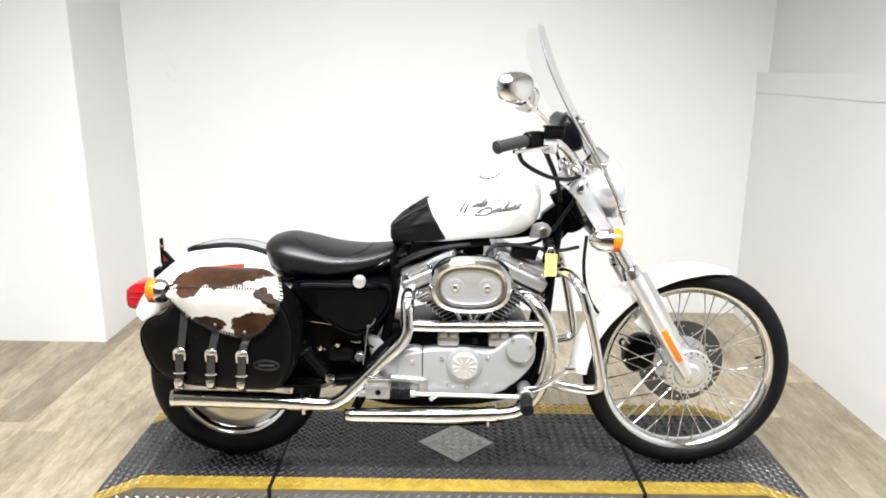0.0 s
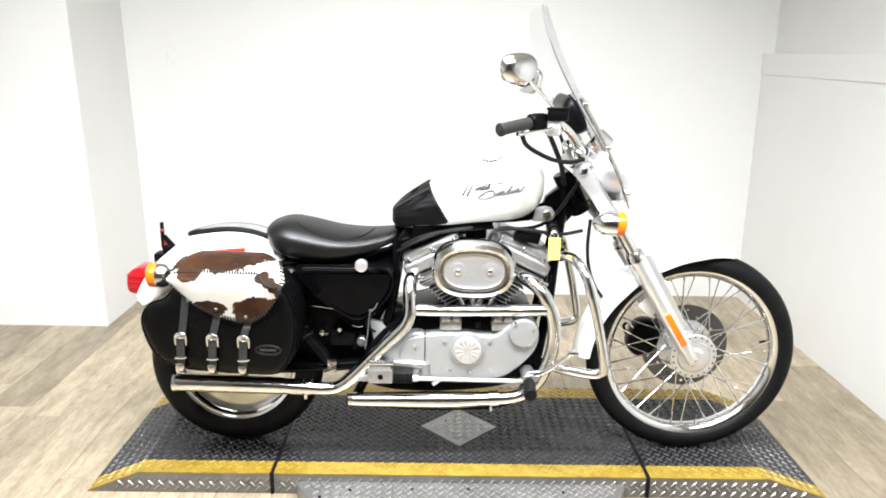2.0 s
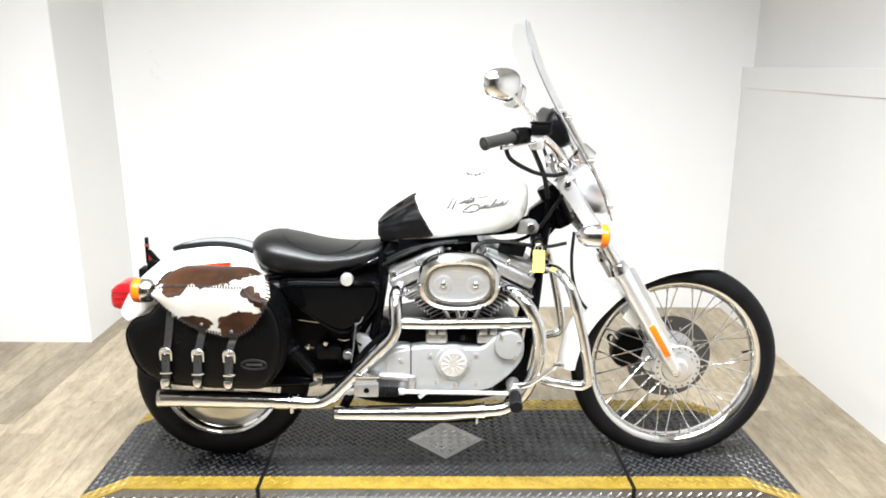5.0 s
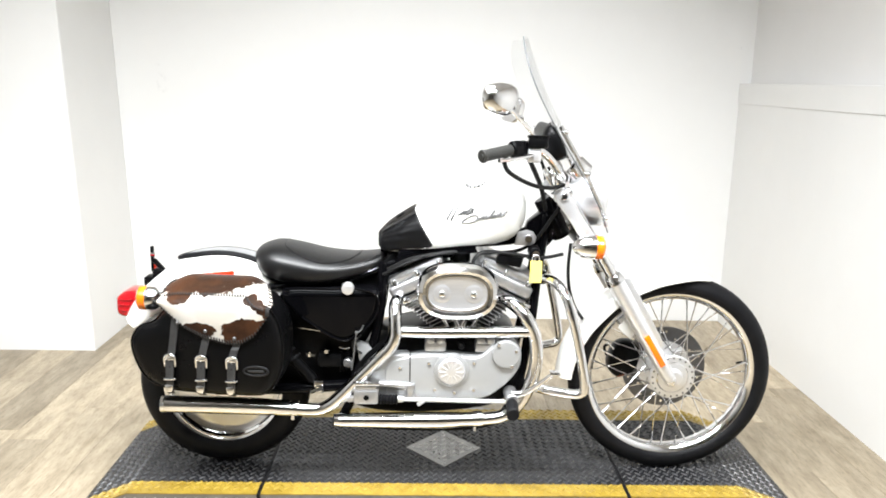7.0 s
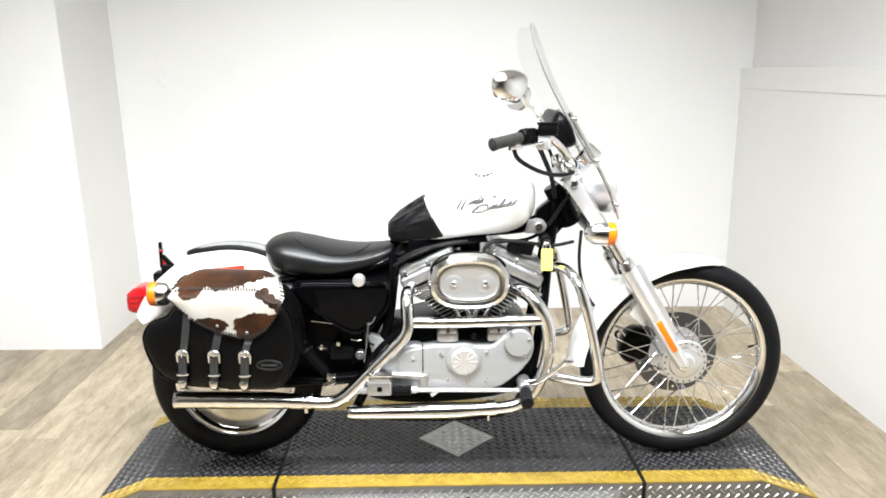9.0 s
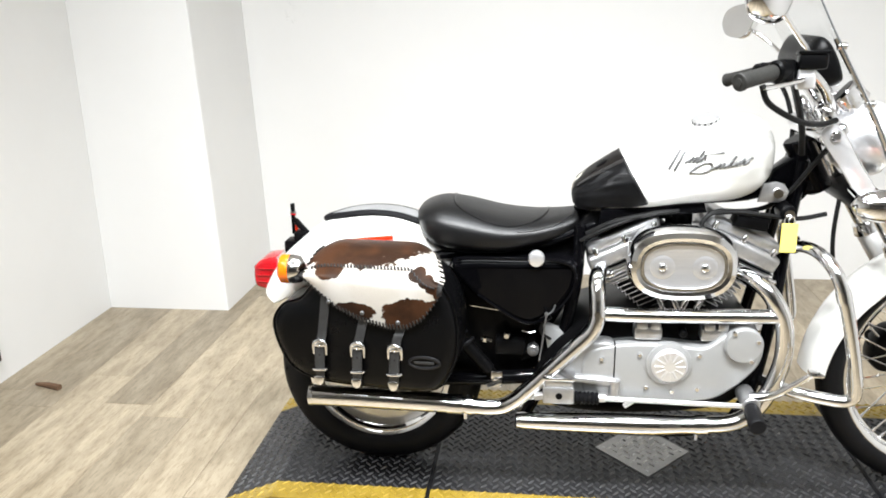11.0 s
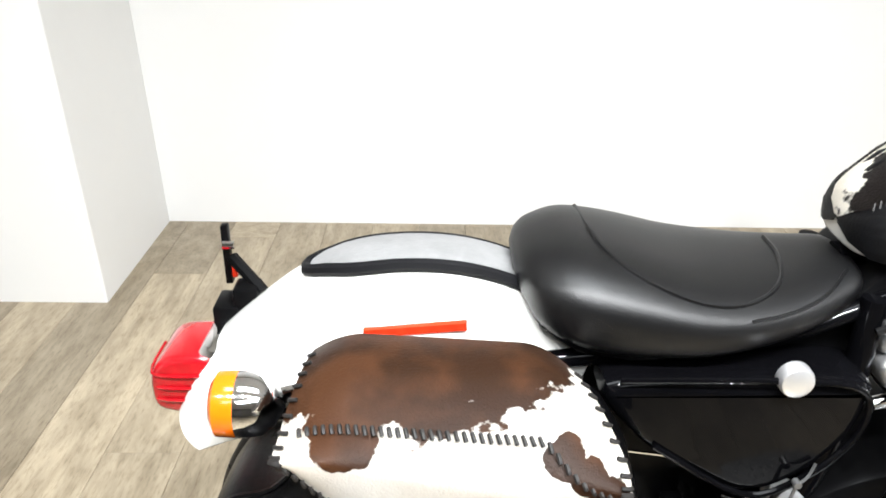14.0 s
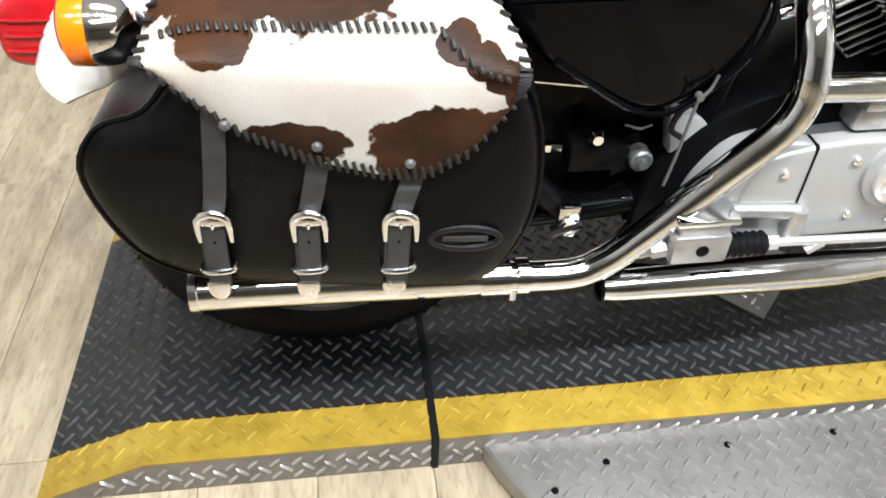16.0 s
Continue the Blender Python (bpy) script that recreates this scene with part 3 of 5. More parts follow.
caliper = part("brake_caliper", plate(rounded([(1.355, 0.42), (1.365, 0.48), (1.40, 0.515), (1.455, 0.505), (1.465, 0.45), (1.44, 0.40), (1.39, 0.385)], 4), 0.02, 0.085, 0.012), SATIN_BLACK, bike, "black brake caliper")
part("bleed_nipple", rod((1.37, 0.03, 0.49), (1.345, 0.02, 0.515), 0.005), CHROME, caliper)
part("axle_nut", lathe([(0.008, -0.118), (0.017, -0.114), (0.017, -0.1)], (1.538, 0, FW.z), "y", 6), CHROME, bike)

# rear wheel: solid with pale inner rim
rwheel = wheel("rear_wheel", RW, RR, 0.128, 0.205, "wide black tyre on a bright cast wheel")
part("rim", lathe([(0.207, -0.05), (0.212, -0.046), (0.204, -0.04), (0.19, -0.022), (0.185, 0), (0.19, 0.022), (0.207, 0.05), (0.198, 0.045), (0.175, 0.015), (0.172, -0.015), (0.196, -0.045)], RW, "y", 64, True), CHROME, rwheel, "chrome rim", 60)
part("wheel_disc", lathe([(0.02, -0.03), (0.06, -0.035), (0.1, -0.012), (0.18, -0.008), (0.18, 0.008), (0.02, 0.02)], RW, "y", 48), POLISHED, rwheel, "bright solid wheel disc")
for k in range(26):
    a = 2 * math.pi * k / 26
    part("tread_groove", rod(RW + Vector((0.272 * math.cos(a), -0.052, 0.272 * math.sin(a))), RW + Vector((0.293 * math.cos(a + 0.06), -0.012, 0.293 * math.sin(a + 0.06))), 0.0028, n=5), SATIN_BLACK, rwheel)

# fork
AX = Vector((1.538, 0, FW.z))
UP = Vector((-0.398, 0, 0.65)).normalized()
FWD = Vector((UP.z, 0, -UP.x))
part("fork_lower", joined(*[tube([AX + UP * s + Vector((0, y, 0)) - FWD * 0.0 for s in (-0.025, 0.0, 0.05, 0.2, 0.38, 0.41)], [0.012, 0.021, 0.025, 0.027, 0.029, 0.031], 20, 4) for y in (-0.098,)]), POLISHED, bike, "bright polished fork leg")
part("fork_lower", joined(*[tube([AX + UP * s + Vector((0, y, 0)) for s in (-0.025, 0.0, 0.05, 0.2, 0.38, 0.41)], [0.012, 0.021, 0.025, 0.027, 0.029, 0.031], 20, 4) for y in (0.098,)]), POLISHED, bike, "bright polished fork leg")
for y in (-0.098, 0.098):
    o = Vector((0, y, 0))
    t = part("fork_tube", rod(AX + UP * 0.40 + o, AX + UP * 0.80 + o, 0.0195, n=20), CHROME, bike, "chrome fork tube")
    part("fork_seal", rod(AX + UP * 0.395 + o, AX + UP * 0.43 + o, 0.033, 0.028, 18, 0.003), CHROME, t)
    part("tube_cap", rod(AX + UP * 0.79 + o, AX + UP * 0.815 + o, 0.021, 0.016, 16, 0.003), CHROME, t)
    part("fork_fin", plate([((AX + UP * s + FWD * d).x, (AX + UP * s + FWD * d).z) for s, d in ((0.12, 0.025), (0.12, 0.04), (0.39, 0.05), (0.40, 0.025))], y - 0.008, y + 0.008, 0.003), POLISHED, t)
for s, hgt in ((0.56, 0.035), (0.745, 0.03)):
    c = AX + UP * s
    bm = box(-0.035, 0.035, -0.128, 0.128, -hgt / 2, hgt / 2, 0.012, 3)
    bmesh.ops.transform(bm, matrix=Matrix.Translation(c - FWD * 0.012) @ Matrix(((FWD.x, 0, UP.x, 0), (0, 1, 0, 0), (FWD.z, 0, UP.z, 0), (0, 0, 0, 1))), verts=bm.verts)
    part("triple_clamp", bm, SATIN_BLACK if s < 0.6 else CHROME, bike, "fork clamp")
refl = AX + UP * 0.13 + Vector((0, -0.127, 0))
bm = box(-0.010, 0.010, -0.004, 0.004, -0.062, 0.062, 0.003)
bmesh.ops.transform(bm, matrix=Matrix.Translation(refl) @ Matrix(((FWD.x, 0, UP.x, 0), (0, 1, 0, 0), (FWD.z, 0, UP.z, 0), (0, 0, 0, 1))), verts=bm.verts)
part("side_reflector", bm, ORANGE, bike, "long amber side reflector")


def arc_fender(c, stations, hw, skirt, thick=0.004, n=18):
    """A mudguard over stations of (angle, radius, half-width factor, skirt factor)."""
    outer, inner = [], []
    for ang, R, kw, ks in (map(float, row) for row in stations):
        a = radians(ang)
        d = Vector((math.cos(a), 0, math.sin(a)))
        for rows, off in ((outer, 0), (inner, thick)):
            ring = []
            for k in range(n + 1):
                u = -1 + 2 * k / n
                y = (hw * kw - off) * math.sin(u * math.pi / 2) if abs(u) < 1 else math.copysign(hw * kw - off, u)
                drop = skirt * ks * (1 - math.cos(u * math.pi / 2)) ** 1.25
                ring.append(c + d * (R - off - drop) + Vector((0, y, 0)))
            rows.append(ring)
    rings = [o + i[::-1] for o, i in zip(outer, inner)]
    return loft(rings)


front = [(a, 0.366 + 0.028 * ((a - 73) / 105) ** 2, 0.45 + 0.55 * min(1, (a - 70) / 22), float(np.interp(a, [72, 90, 110, 140, 181], [0.2, 0.5, 0.8, 1.0, 0.8]))) for a in np.linspace(72, 181, 30)]
ffend = part("front_fender", arc_fender(FW, front, 0.068, 0.052), PAINT_WHITE, bike, "white front mudguard", 50)
for y in (-0.07, 0.07):
    part("fender_bracket", plate([(1.355, 0.60), (1.42, 0.70), (1.455, 0.68), (1.43, 0.60), (1.40, 0.56)], y - 0.004, y + 0.004, 0.002), PAINT_WHITE, ffend)

rear = [tuple(map(float, r)) for r in spread_rows([(58, 0.445, 1.0, 1.0), (76, 0.464, 1, 1), (90, 0.467, 1, 1), (105, 0.460, 1, 1), (119, 0.436, 1, 1), (130, 0.424, 0.98, 0.95), (136, 0.414, 0.95, 0.75), (141.5, 0.403, 0.92, 0.5)], 4)]
part("rear_fender", arc_fender(RW, rear, 0.105, 0.10, n=24), PAINT_WHITE, bike, "white rear mudguard", 50)


def on_fender(ang, y, lift=0.0):
    ang, y = float(ang), float(y)
    R = float(np.interp(ang, [s[0] for s in rear], [s[1] for s in rear]))
    u = math.asin(max(-1, min(1, y / 0.105))) * 2 / math.pi
    drop = 0.10 * (1 - math.cos(u * math.pi / 2)) ** 1.25
    a = radians(ang)
    return RW + Vector((math.cos(a), 0, math.sin(a))) * (R - drop + lift) + Vector((0, y, 0))


# bib on the fender: pale panel with a black piped rim
bib_half = lambda t: 0.046 * min(1.0, 0.10 + t / 0.22) ** 0.5
rings = []
for k in range(17):
    t = k / 16
    ang = 107 - 42 * t
    h = bib_half(t)
    rings.append([on_fender(ang, y, 0.007) for y in np.linspace(-h, h, 11)] + [on_fender(ang, y, 0.001) for y in np.linspace(h, -h, 11)])
bib = part("fender_bib", loft(rings), BIB, bike, "pale grey fender bib with black piped edge", 50)
loop = [on_fender(107 - 42 * k / 12, -bib_half(k / 12), 0.006) for k in range(12, -1, -1)] + [on_fender(107 - 42 * k / 12, bib_half(k / 12), 0.006) for k in range(0, 13)]
part("bib_edge", tube(loop, [0.009] * 12 + [0.008, 0.006] + [0.003] * 12, 8, 2), RUBBER, bib, "black piped edge")
# red reflector bars low on both flanks
for s in (-1, 1):
    line = [on_fender(a, s * 0.096, 0.004) + Vector((0, 0, (89 - a) * 0.0003 - 0.003)) for a in (98, 94, 89, 85, 81)]
    line = [line[0].lerp(line[-1], k / 4) + Vector((0, s * 0.002, -0.005 + 0.0016 * k)) for k in range(5)]
    rings = []
    for p in line:
        rings.append([p + Vector((0, s * dy - s * 0.002, dz)) for dy, dz in ((0, -0.0065), (0.006, -0.005), (0.006, 0.005), (0, 0.0065))])
    part("red_reflector", loft(rings), RED_REFLECT, bike, "long red side reflector")

# tail light, plate bracket, rear signals
tail = part("tail_light_base", plate(rounded([(-0.236, 0.60), (-0.228, 0.69), (-0.266, 0.705), (-0.291, 0.66), (-0.281, 0.60)], 4), -0.045, 0.045, 0.01), CHROME, bike, "chrome tail-light base")
part("tail_lens", plate(rounded([(-0.262, 0.612), (-0.257, 0.65), (-0.252, 0.694), (-0.285, 0.699), (-0.316, 0.694), (-0.334, 0.675), (-0.338, 0.645), (-0.332, 0.618), (-0.300, 0.609)], 3), -0.05, 0.05, 0.010, 3), RED, tail, "red tail-light lens")
for z in (0.634, 0.653, 0.672):
    part("lens_rib", tube([(-0.262, -0.0515, z), (-0.29, -0.0525, z), (-0.326, -0.050, z), (-0.3385, -0.03, z), (-0.3395, 0.03, z)], 0.0022, 6, 3), RED, tail)
bracket = part("plate_bracket", joined(box(-0.240, -0.205, 0.03, 0.07, 0.70, 0.755, 0.004), box(-0.268, -0.232, 0.025, 0.08, 0.68, 0.73, 0.004)), SATIN_BLACK, bike, "black folding plate bracket")
part("bracket_post", joined(rod((-0.20, 0.045, 0.745), (-0.25, 0.09, 0.775), 0.009, n=8), box(-0.262, -0.252, 0.085, 0.10, 0.735, 0.825, 0.002)), SATIN_BLACK, bracket)
part("bracket_bolt", rod((-0.258, 0.078, 0.80), (-0.242, 0.078, 0.80), 0.006, n=8), CHROME, bracket)
part("bracket_amber", box(-0.252, -0.244, 0.085, 0.099, 0.745, 0.775, 0.002), RED_REFLECT, bracket)


def signal(c, d, lens_r=0.036, lens_len=0.026, body_len=0.055):
    """A bullet turn signal that faces along d."""
    s = part("turn_signal", turned(lathe([(0.006, -body_len - 0.01), (lens_r * 0.6, -body_len), (lens_r * 0.92, -body_len * 0.65), (lens_r, -0.012), (lens_r, 0.0), (lens_r * 0.9, 0.003)], (0, 0, 0), "z", 28), c, d), CHROME, bike, "chrome bullet turn signal with amber lens")
    part("lens", turned(lathe([(lens_r * 0.97, 0.0), (lens_r * 1.0, 0.004), (lens_r * 0.97, lens_len * 0.8), (lens_r * 0.75, lens_len)], (0, 0, 0), "z", 28), c, d), ORANGE, s, "amber lens")
    return s


s = signal((-0.190, -0.158, 0.710), (-1, 0, 0.0), 0.039, 0.030, 0.042)
part("stalk", rod((-0.16, -0.15, 0.708), (-0.11, -0.09, 0.70), 0.012), CHROME, s)
for y in (-0.24, 0.24):
    s = signal((1.222, y, 0.914), (1, 0, -0.05), 0.037, 0.028, 0.06)
    part("stalk", rod((1.19, y * 0.98, 0.912), (1.20, y * 0.45, 0.925), 0.011), CHROME, s)

# frame
frame_parts = [
    ("top_tube", [(1.12, 0, 1.0), (1.02, 0, 0.90), (0.80, 0, 0.875), (0.55, 0, 0.83)], 0.022),
    ("down_tube", [(1.10, -0.045, 0.98), (1.075, -0.06, 0.80), (1.05, -0.10, 0.60), (1.00, -0.12, 0.36), (0.90, -0.12, 0.27), (0.6, -0.12, 0.26), (0.42, -0.12, 0.28)], 0.016),
    ("down_tube", [(1.10, 0.045, 0.98), (1.075, 0.06, 0.80), (1.05, 0.10, 0.60), (1.00, 0.12, 0.36), (0.90, 0.12, 0.27), (0.6, 0.12, 0.26), (0.42, 0.12, 0.28)], 0.016),
    ("rear_tube", [(0.60, -0.075, 0.82), (0.45, -0.09, 0.765), (0.28, -0.095, 0.745), (0.05, -0.10, 0.72)], 0.012),
    ("rear_tube", [(0.60, 0.075, 0.82), (0.45, 0.09, 0.765), (0.28, 0.095, 0.745), (0.05, 0.10, 0.72)], 0.012),
    ("seat_post", [(0.56, -0.09, 0.82), (0.55, -0.10, 0.65), (0.50, -0.11, 0.45), (0.42, -0.12, 0.28)], 0.016),
    ("seat_post", [(0.56, 0.09, 0.82), (0.55, 0.10, 0.65), (0.50, 0.11, 0.45), (0.42, 0.12, 0.28)], 0.016),
    ("swingarm", [(0.48, -0.10, 0.40), (0.25, -0.105, 0.385), (0.0, -0.105, 0.378)], 0.02),
    ("swingarm", [(0.48, 0.10, 0.40), (0.25, 0.105, 0.385), (0.0, 0.105, 0.378)], 0.02),
]
for name, pts, r in frame_parts:
    part(name, tube(pts, r, 14, 5), PAINT_BLACK, bike, "black frame tube")
part("steering_head", rod((1.16, 0, 0.90), (1.09, 0, 1.03), 0.034, n=24, bevel=0.004), PAINT_BLACK, bike)
part("head_gusset", plate([(1.02, 0.89), (1.04, 0.95), (1.10, 1.0), (1.16, 0.93), (1.10, 0.86)], -0.03, 0.03, 0.006), PAINT_BLACK, bike)
mount = part("tank_mount", plate([(0.99, 0.885), (1.0, 0.93), (1.03, 0.936), (1.05, 0.93), (1.062, 0.912), (1.056, 0.892), (1.04, 0.884)], -0.088, -0.078, 0.003), CAST, bike, "silver engine mount plate")
part("bolt", lathe([(0.012, -0.096), (0.014, -0.09), (0.014, -0.086)], (1.035, 0, 0.908), "y", 12), CHROME, mount)
part("rear_inner_guard", plate([(0.10, 0.44), (0.14, 0.72), (0.30, 0.74), (0.42, 0.70), (0.47, 0.42), (0.36, 0.36), (0.2, 0.37)], -0.075, 0.09, 0.01), SATIN_BLACK, bike, "black inner guard and battery case")
for y in (-0.125, 0.125):
    sh = part("shock_absorber", rod((0.09, y, 0.70), (0.352, y, 0.395), 0.013, n=14), SATIN_BLACK, bike, "black rear shock with coil spring")
    coil = [Vector((0.27, y, 0.492)).lerp(Vector((0.10, y, 0.69)), t) + 0.024 * (math.cos(t * 62) * Vector((0, 1, 0)) + math.sin(t * 62) * Vector((0.76, 0, 0.65))) for t in (k / 109 for k in range(110))]
    part("spring", tube(coil, 0.005, 6, 1), RUBBER, sh)
    part("shock_sleeve", rod((0.262, y, 0.502), (0.33, y, 0.422), 0.018, n=16, bevel=0.003), SATIN_BLACK, sh, "dark sleeve")
    part("shock_bolt", joined(rod((0.35, y - 0.035, 0.40), (0.35, y + 0.01, 0.40), 0.013, n=6), rod((0.325, y - 0.03, 0.393), (0.365, y - 0.03, 0.408), 0.008, n=8), box(0.335, 0.365, y - 0.025, y - 0.015, 0.385, 0.43, 0.003)), CHROME, sh, "bright shock bolt")

part("battery_box", plate([(0.27, 0.66), (0.28, 0.775), (0.54, 0.80), (0.60, 0.865), (0.80, 0.872), (0.79, 0.835), (0.66, 0.815), (0.585, 0.76), (0.555, 0.70), (0.545, 0.62), (0.48, 0.50), (0.36, 0.50)], -0.07, 0.09, 0.012), SATIN_BLACK, bike, "black battery box and wiring under the seat")
part("coil_cover", plate([(0.60, 0.80), (0.61, 0.865), (0.74, 0.875), (0.86, 0.885), (0.87, 0.86), (0.72, 0.845)], -0.105, -0.07, 0.006), PAINT_BLACK, bike, "black coil cover under the tank")
# oil tank side cover
cover = part("oil_tank", plate(rounded([(0.235, 0.735), (0.40, 0.742), (0.535, 0.742), (0.55, 0.715), (0.535, 0.655), (0.485, 0.595), (0.425, 0.572), (0.36, 0.60), (0.28, 0.655)], 4), -0.155, -0.06, 0.018, 3), PAINT_BLACK, bike, "glossy black oil tank cover")
part("cover_lip", tube([(0.25, -0.155, 0.745), (0.38, -0.158, 0.748), (0.50, -0.158, 0.745), (0.545, -0.155, 0.72), (0.54, -0.155, 0.66), (0.49, -0.155, 0.60), (0.42, -0.155, 0.575), (0.30, -0.155, 0.65)], 0.0042, 8, 4), PAINT_BLACK, cover)
part("oil_cap", lathe([(0.0205, -0.15), (0.0205, -0.162), (0.0185, -0.167), (0.012, -0.1695), (0.004, -0.170)], (0.45, 0, 0.75), "y", 28), POLISHED, cover, "round bright oil filler cap")

# ---- engine ----
part("crankcase", plate(rounded([(0.45, 0.36), (0.47, 0.47), (0.56, 0.56), (0.72, 0.60), (0.95, 0.60), (1.02, 0.54), (1.01, 0.42), (0.93, 0.34), (0.7, 0.31), (0.52, 0.32)], 5), -0.13, 0.14, 0.012), SATIN_BLACK, bike, "black engine crankcase")
cam_cover = part("cam_cover", plate(rounded([(0.575, 0.40), (0.58, 0.50), (0.671, 0.531), (0.789, 0.534), (0.872, 0.528), (0.918, 0.560), (0.965, 0.586), (1.005, 0.566), (1.017, 0.53), (1.004, 0.478), (0.949, 0.417), (0.884, 0.382), (0.736, 0.374), (0.62, 0.376)], 4), -0.178, -0.12, 0.008, 3), SILVER, bike, "silver painted cam cover")
part("sprocket_cover", plate(rounded([(0.505, 0.42), (0.518, 0.470), (0.560, 0.520), (0.64, 0.533), (0.652, 0.50), (0.652, 0.40), (0.63, 0.374), (0.57, 0.378), (0.52, 0.39)], 4), -0.174, -0.11, 0.007, 3), SILVER, bike, "silver sprocket cover")
part("starter_end_cover", plate([(0.488, 0.45), (0.48, 0.505), (0.471, 0.550), (0.475, 0.556), (0.51, 0.545), (0.552, 0.529), (0.60, 0.53), (0.60, 0.45)], -0.122, -0.09, 0.006), SILVER, bike, "cast silver end cover behind the exhaust pipe")
part("cover_seam", box(0.6515, 0.6545, -0.1795, -0.15, 0.385, 0.53), SATIN_BLACK, cam_cover)
part("nose_cover", lathe([(0.047, -0.12), (0.047, -0.185), (0.043, -0.191), (0.02, -0.193)], (0.966, 0, 0.541), "y", 36), SILVER, cam_cover, "round silver nose cover")
timer = part("timer_cover", lathe([(0.058, -0.172), (0.056, -0.184), (0.046, -0.188)], (0.788, 0, 0.483), "y", 40), SILVER, cam_cover, "round timing cover")
part("timer_cap", lathe([(0.045, -0.186), (0.045, -0.194), (0.040, -0.199), (0.012, -0.2)], (0.788, 0, 0.483), "y", 40), POLISHED, timer, "bright finned timing cap")
for k in range(12):
    a = 2 * math.pi * k / 12
    part("cap_rib", rod((0.788 + 0.014 * math.cos(a), -0.2, 0.483 + 0.014 * math.sin(a)), (0.788 + 0.037 * math.cos(a), -0.1985, 0.483 + 0.037 * math.sin(a)), 0.0022, 0.0034, n=6), POLISHED, timer)
for x, z in ((0.715, 0.505), (0.81, 0.518), (0.862, 0.508), (0.735, 0.415), (0.80, 0.405), (0.862, 0.415), (0.665, 0.395), (0.62, 0.49), (0.94, 0.575), (0.997, 0.555), (0.985, 0.503)):
    y = -0.193 if x > 0.93 else -0.18
    part("cover_screw", lathe([(0.0062, y + 0.006), (0.0062, y - 0.002), (0.0045, y - 0.004)], (x, 0, z), "y", 10), CHROME, cam_cover)
# tappet blocks and gallery between the barrels
for x in (0.735, 0.90):
    part("tappet_block", joined(box(x - 0.035, x + 0.035, -0.165, -0.10, 0.54, 0.575, 0.006), box(x - 0.03, x - 0.002, -0.17, -0.1, 0.57, 0.59, 0.005), box(x + 0.004, x + 0.03, -0.17, -0.1, 0.57, 0.59, 0.005)), CAST, bike, "cast tappet block")
part("oil_sender", lathe([(0.011, -0.15), (0.011, -0.17), (0.006, -0.178)], (0.82, 0, 0.563), "y", 12), SATIN_BLACK, bike)


def cylinder(base, tilt, sgn):
    """One barrel with fins, its head and its rocker box. tilt: degrees from upright, towards the front."""
    a = radians(tilt)
    up = Vector((math.sin(a), 0, math.cos(a)))
    fw = Vector((math.cos(a), 0, -math.sin(a)))
    m = Matrix.Translation(base) @ Matrix(((fw.x, 0, up.x, 0), (0, 1, 0, 0), (fw.z, 0, up.z, 0), (0, 0, 0, 1)))

    def put(bm):
        bmesh.ops.transform(bm, matrix=m, verts=bm.verts)
        return bm

    barrel = part("cylinder_barrel", put(lathe([(0.052, 0.0), (0.052, 0.13)], (0, 0, 0), "z", 28)), SATIN_BLACK, bike, "black finned engine cylinder with bright fin edges")
    for k in range(9):
        z = 0.008 + k * 0.0135
        w = 0.036 + 0.0055 * k
        part("fin", put(box(-w, w, -0.078, 0.078, z, z + 0.0045, 0.0018, 1)), SATIN_BLACK, barrel)
        part("fin_edge", put(joined(box(-w + 0.004, w - 0.004, -0.0795, -0.077, z + 0.0008, z + 0.003), box(-w - 0.001, -w + 0.002, -0.08, 0.08, z + 0.0005, z + 0.004), box(w - 0.002, w + 0.001, -0.08, 0.08, z + 0.0005, z + 0.004))), POLISHED, barrel)
    head = part("cylinder_head", put(box(-0.098, 0.098, -0.095, 0.095, 0.128, 0.162, 0.010, 3)), CAST, bike, "polished cylinder head")
    for k in range(5):
        z = 0.110 + k * 0.0105
        w = 0.082 + 0.006 * k
        part("head_fin", put(box(-w, w, -0.088 - 0.004 * k, 0.10, z, z + 0.005, 0.002, 1)), POLISHED, head)
    rocker = part("rocker_box", put(box(-0.110, 0.108, -0.112, 0.108, 0.163, 0.207, 0.012, 3)), CAST, bike, "polished aluminium rocker box")
    part("rocker_cover", put(box(-0.100, 0.098, -0.102, 0.098, 0.206, 0.238, 0.014, 3)), CAST, rocker)
    part("gasket", put(box(-0.1085, 0.1065, -0.1105, 0.107, 0.1605, 0.1635)), SATIN_BLACK, rocker)
    for x in (-0.08, 0.0, 0.08):
        part("cover_bolt", put(joined(lathe([(0.008, 0.20), (0.008, 0.222), (0.006, 0.225)], (x, -0.1, 0), "z", 10))), CHROME, rocker)
    part("head_bolt", put(joined(rod((sgn * 0.06, -0.108, 0.142), (sgn * 0.125, -0.1, 0.146), 0.009, n=10))), CHROME, head)
    for x in (-sgn * 0.012, -sgn * 0.042):
        part("pushrod_tube", put(joined(rod((x, -0.115, -0.05), (x * 1.4, -0.108, 0.15), 0.0085, n=12), rod((x, -0.115, -0.05), (x, -0.115, -0.025), 0.012, n=12), rod((x * 1.35, -0.108, 0.13), (x * 1.4, -0.108, 0.155), 0.011, n=12))), CHROME, barrel, "chrome pushrod tube")


cylinder((0.765, 0, 0.597), -26, -1)
cylinder((0.87, 0, 0.602), 26, 1)

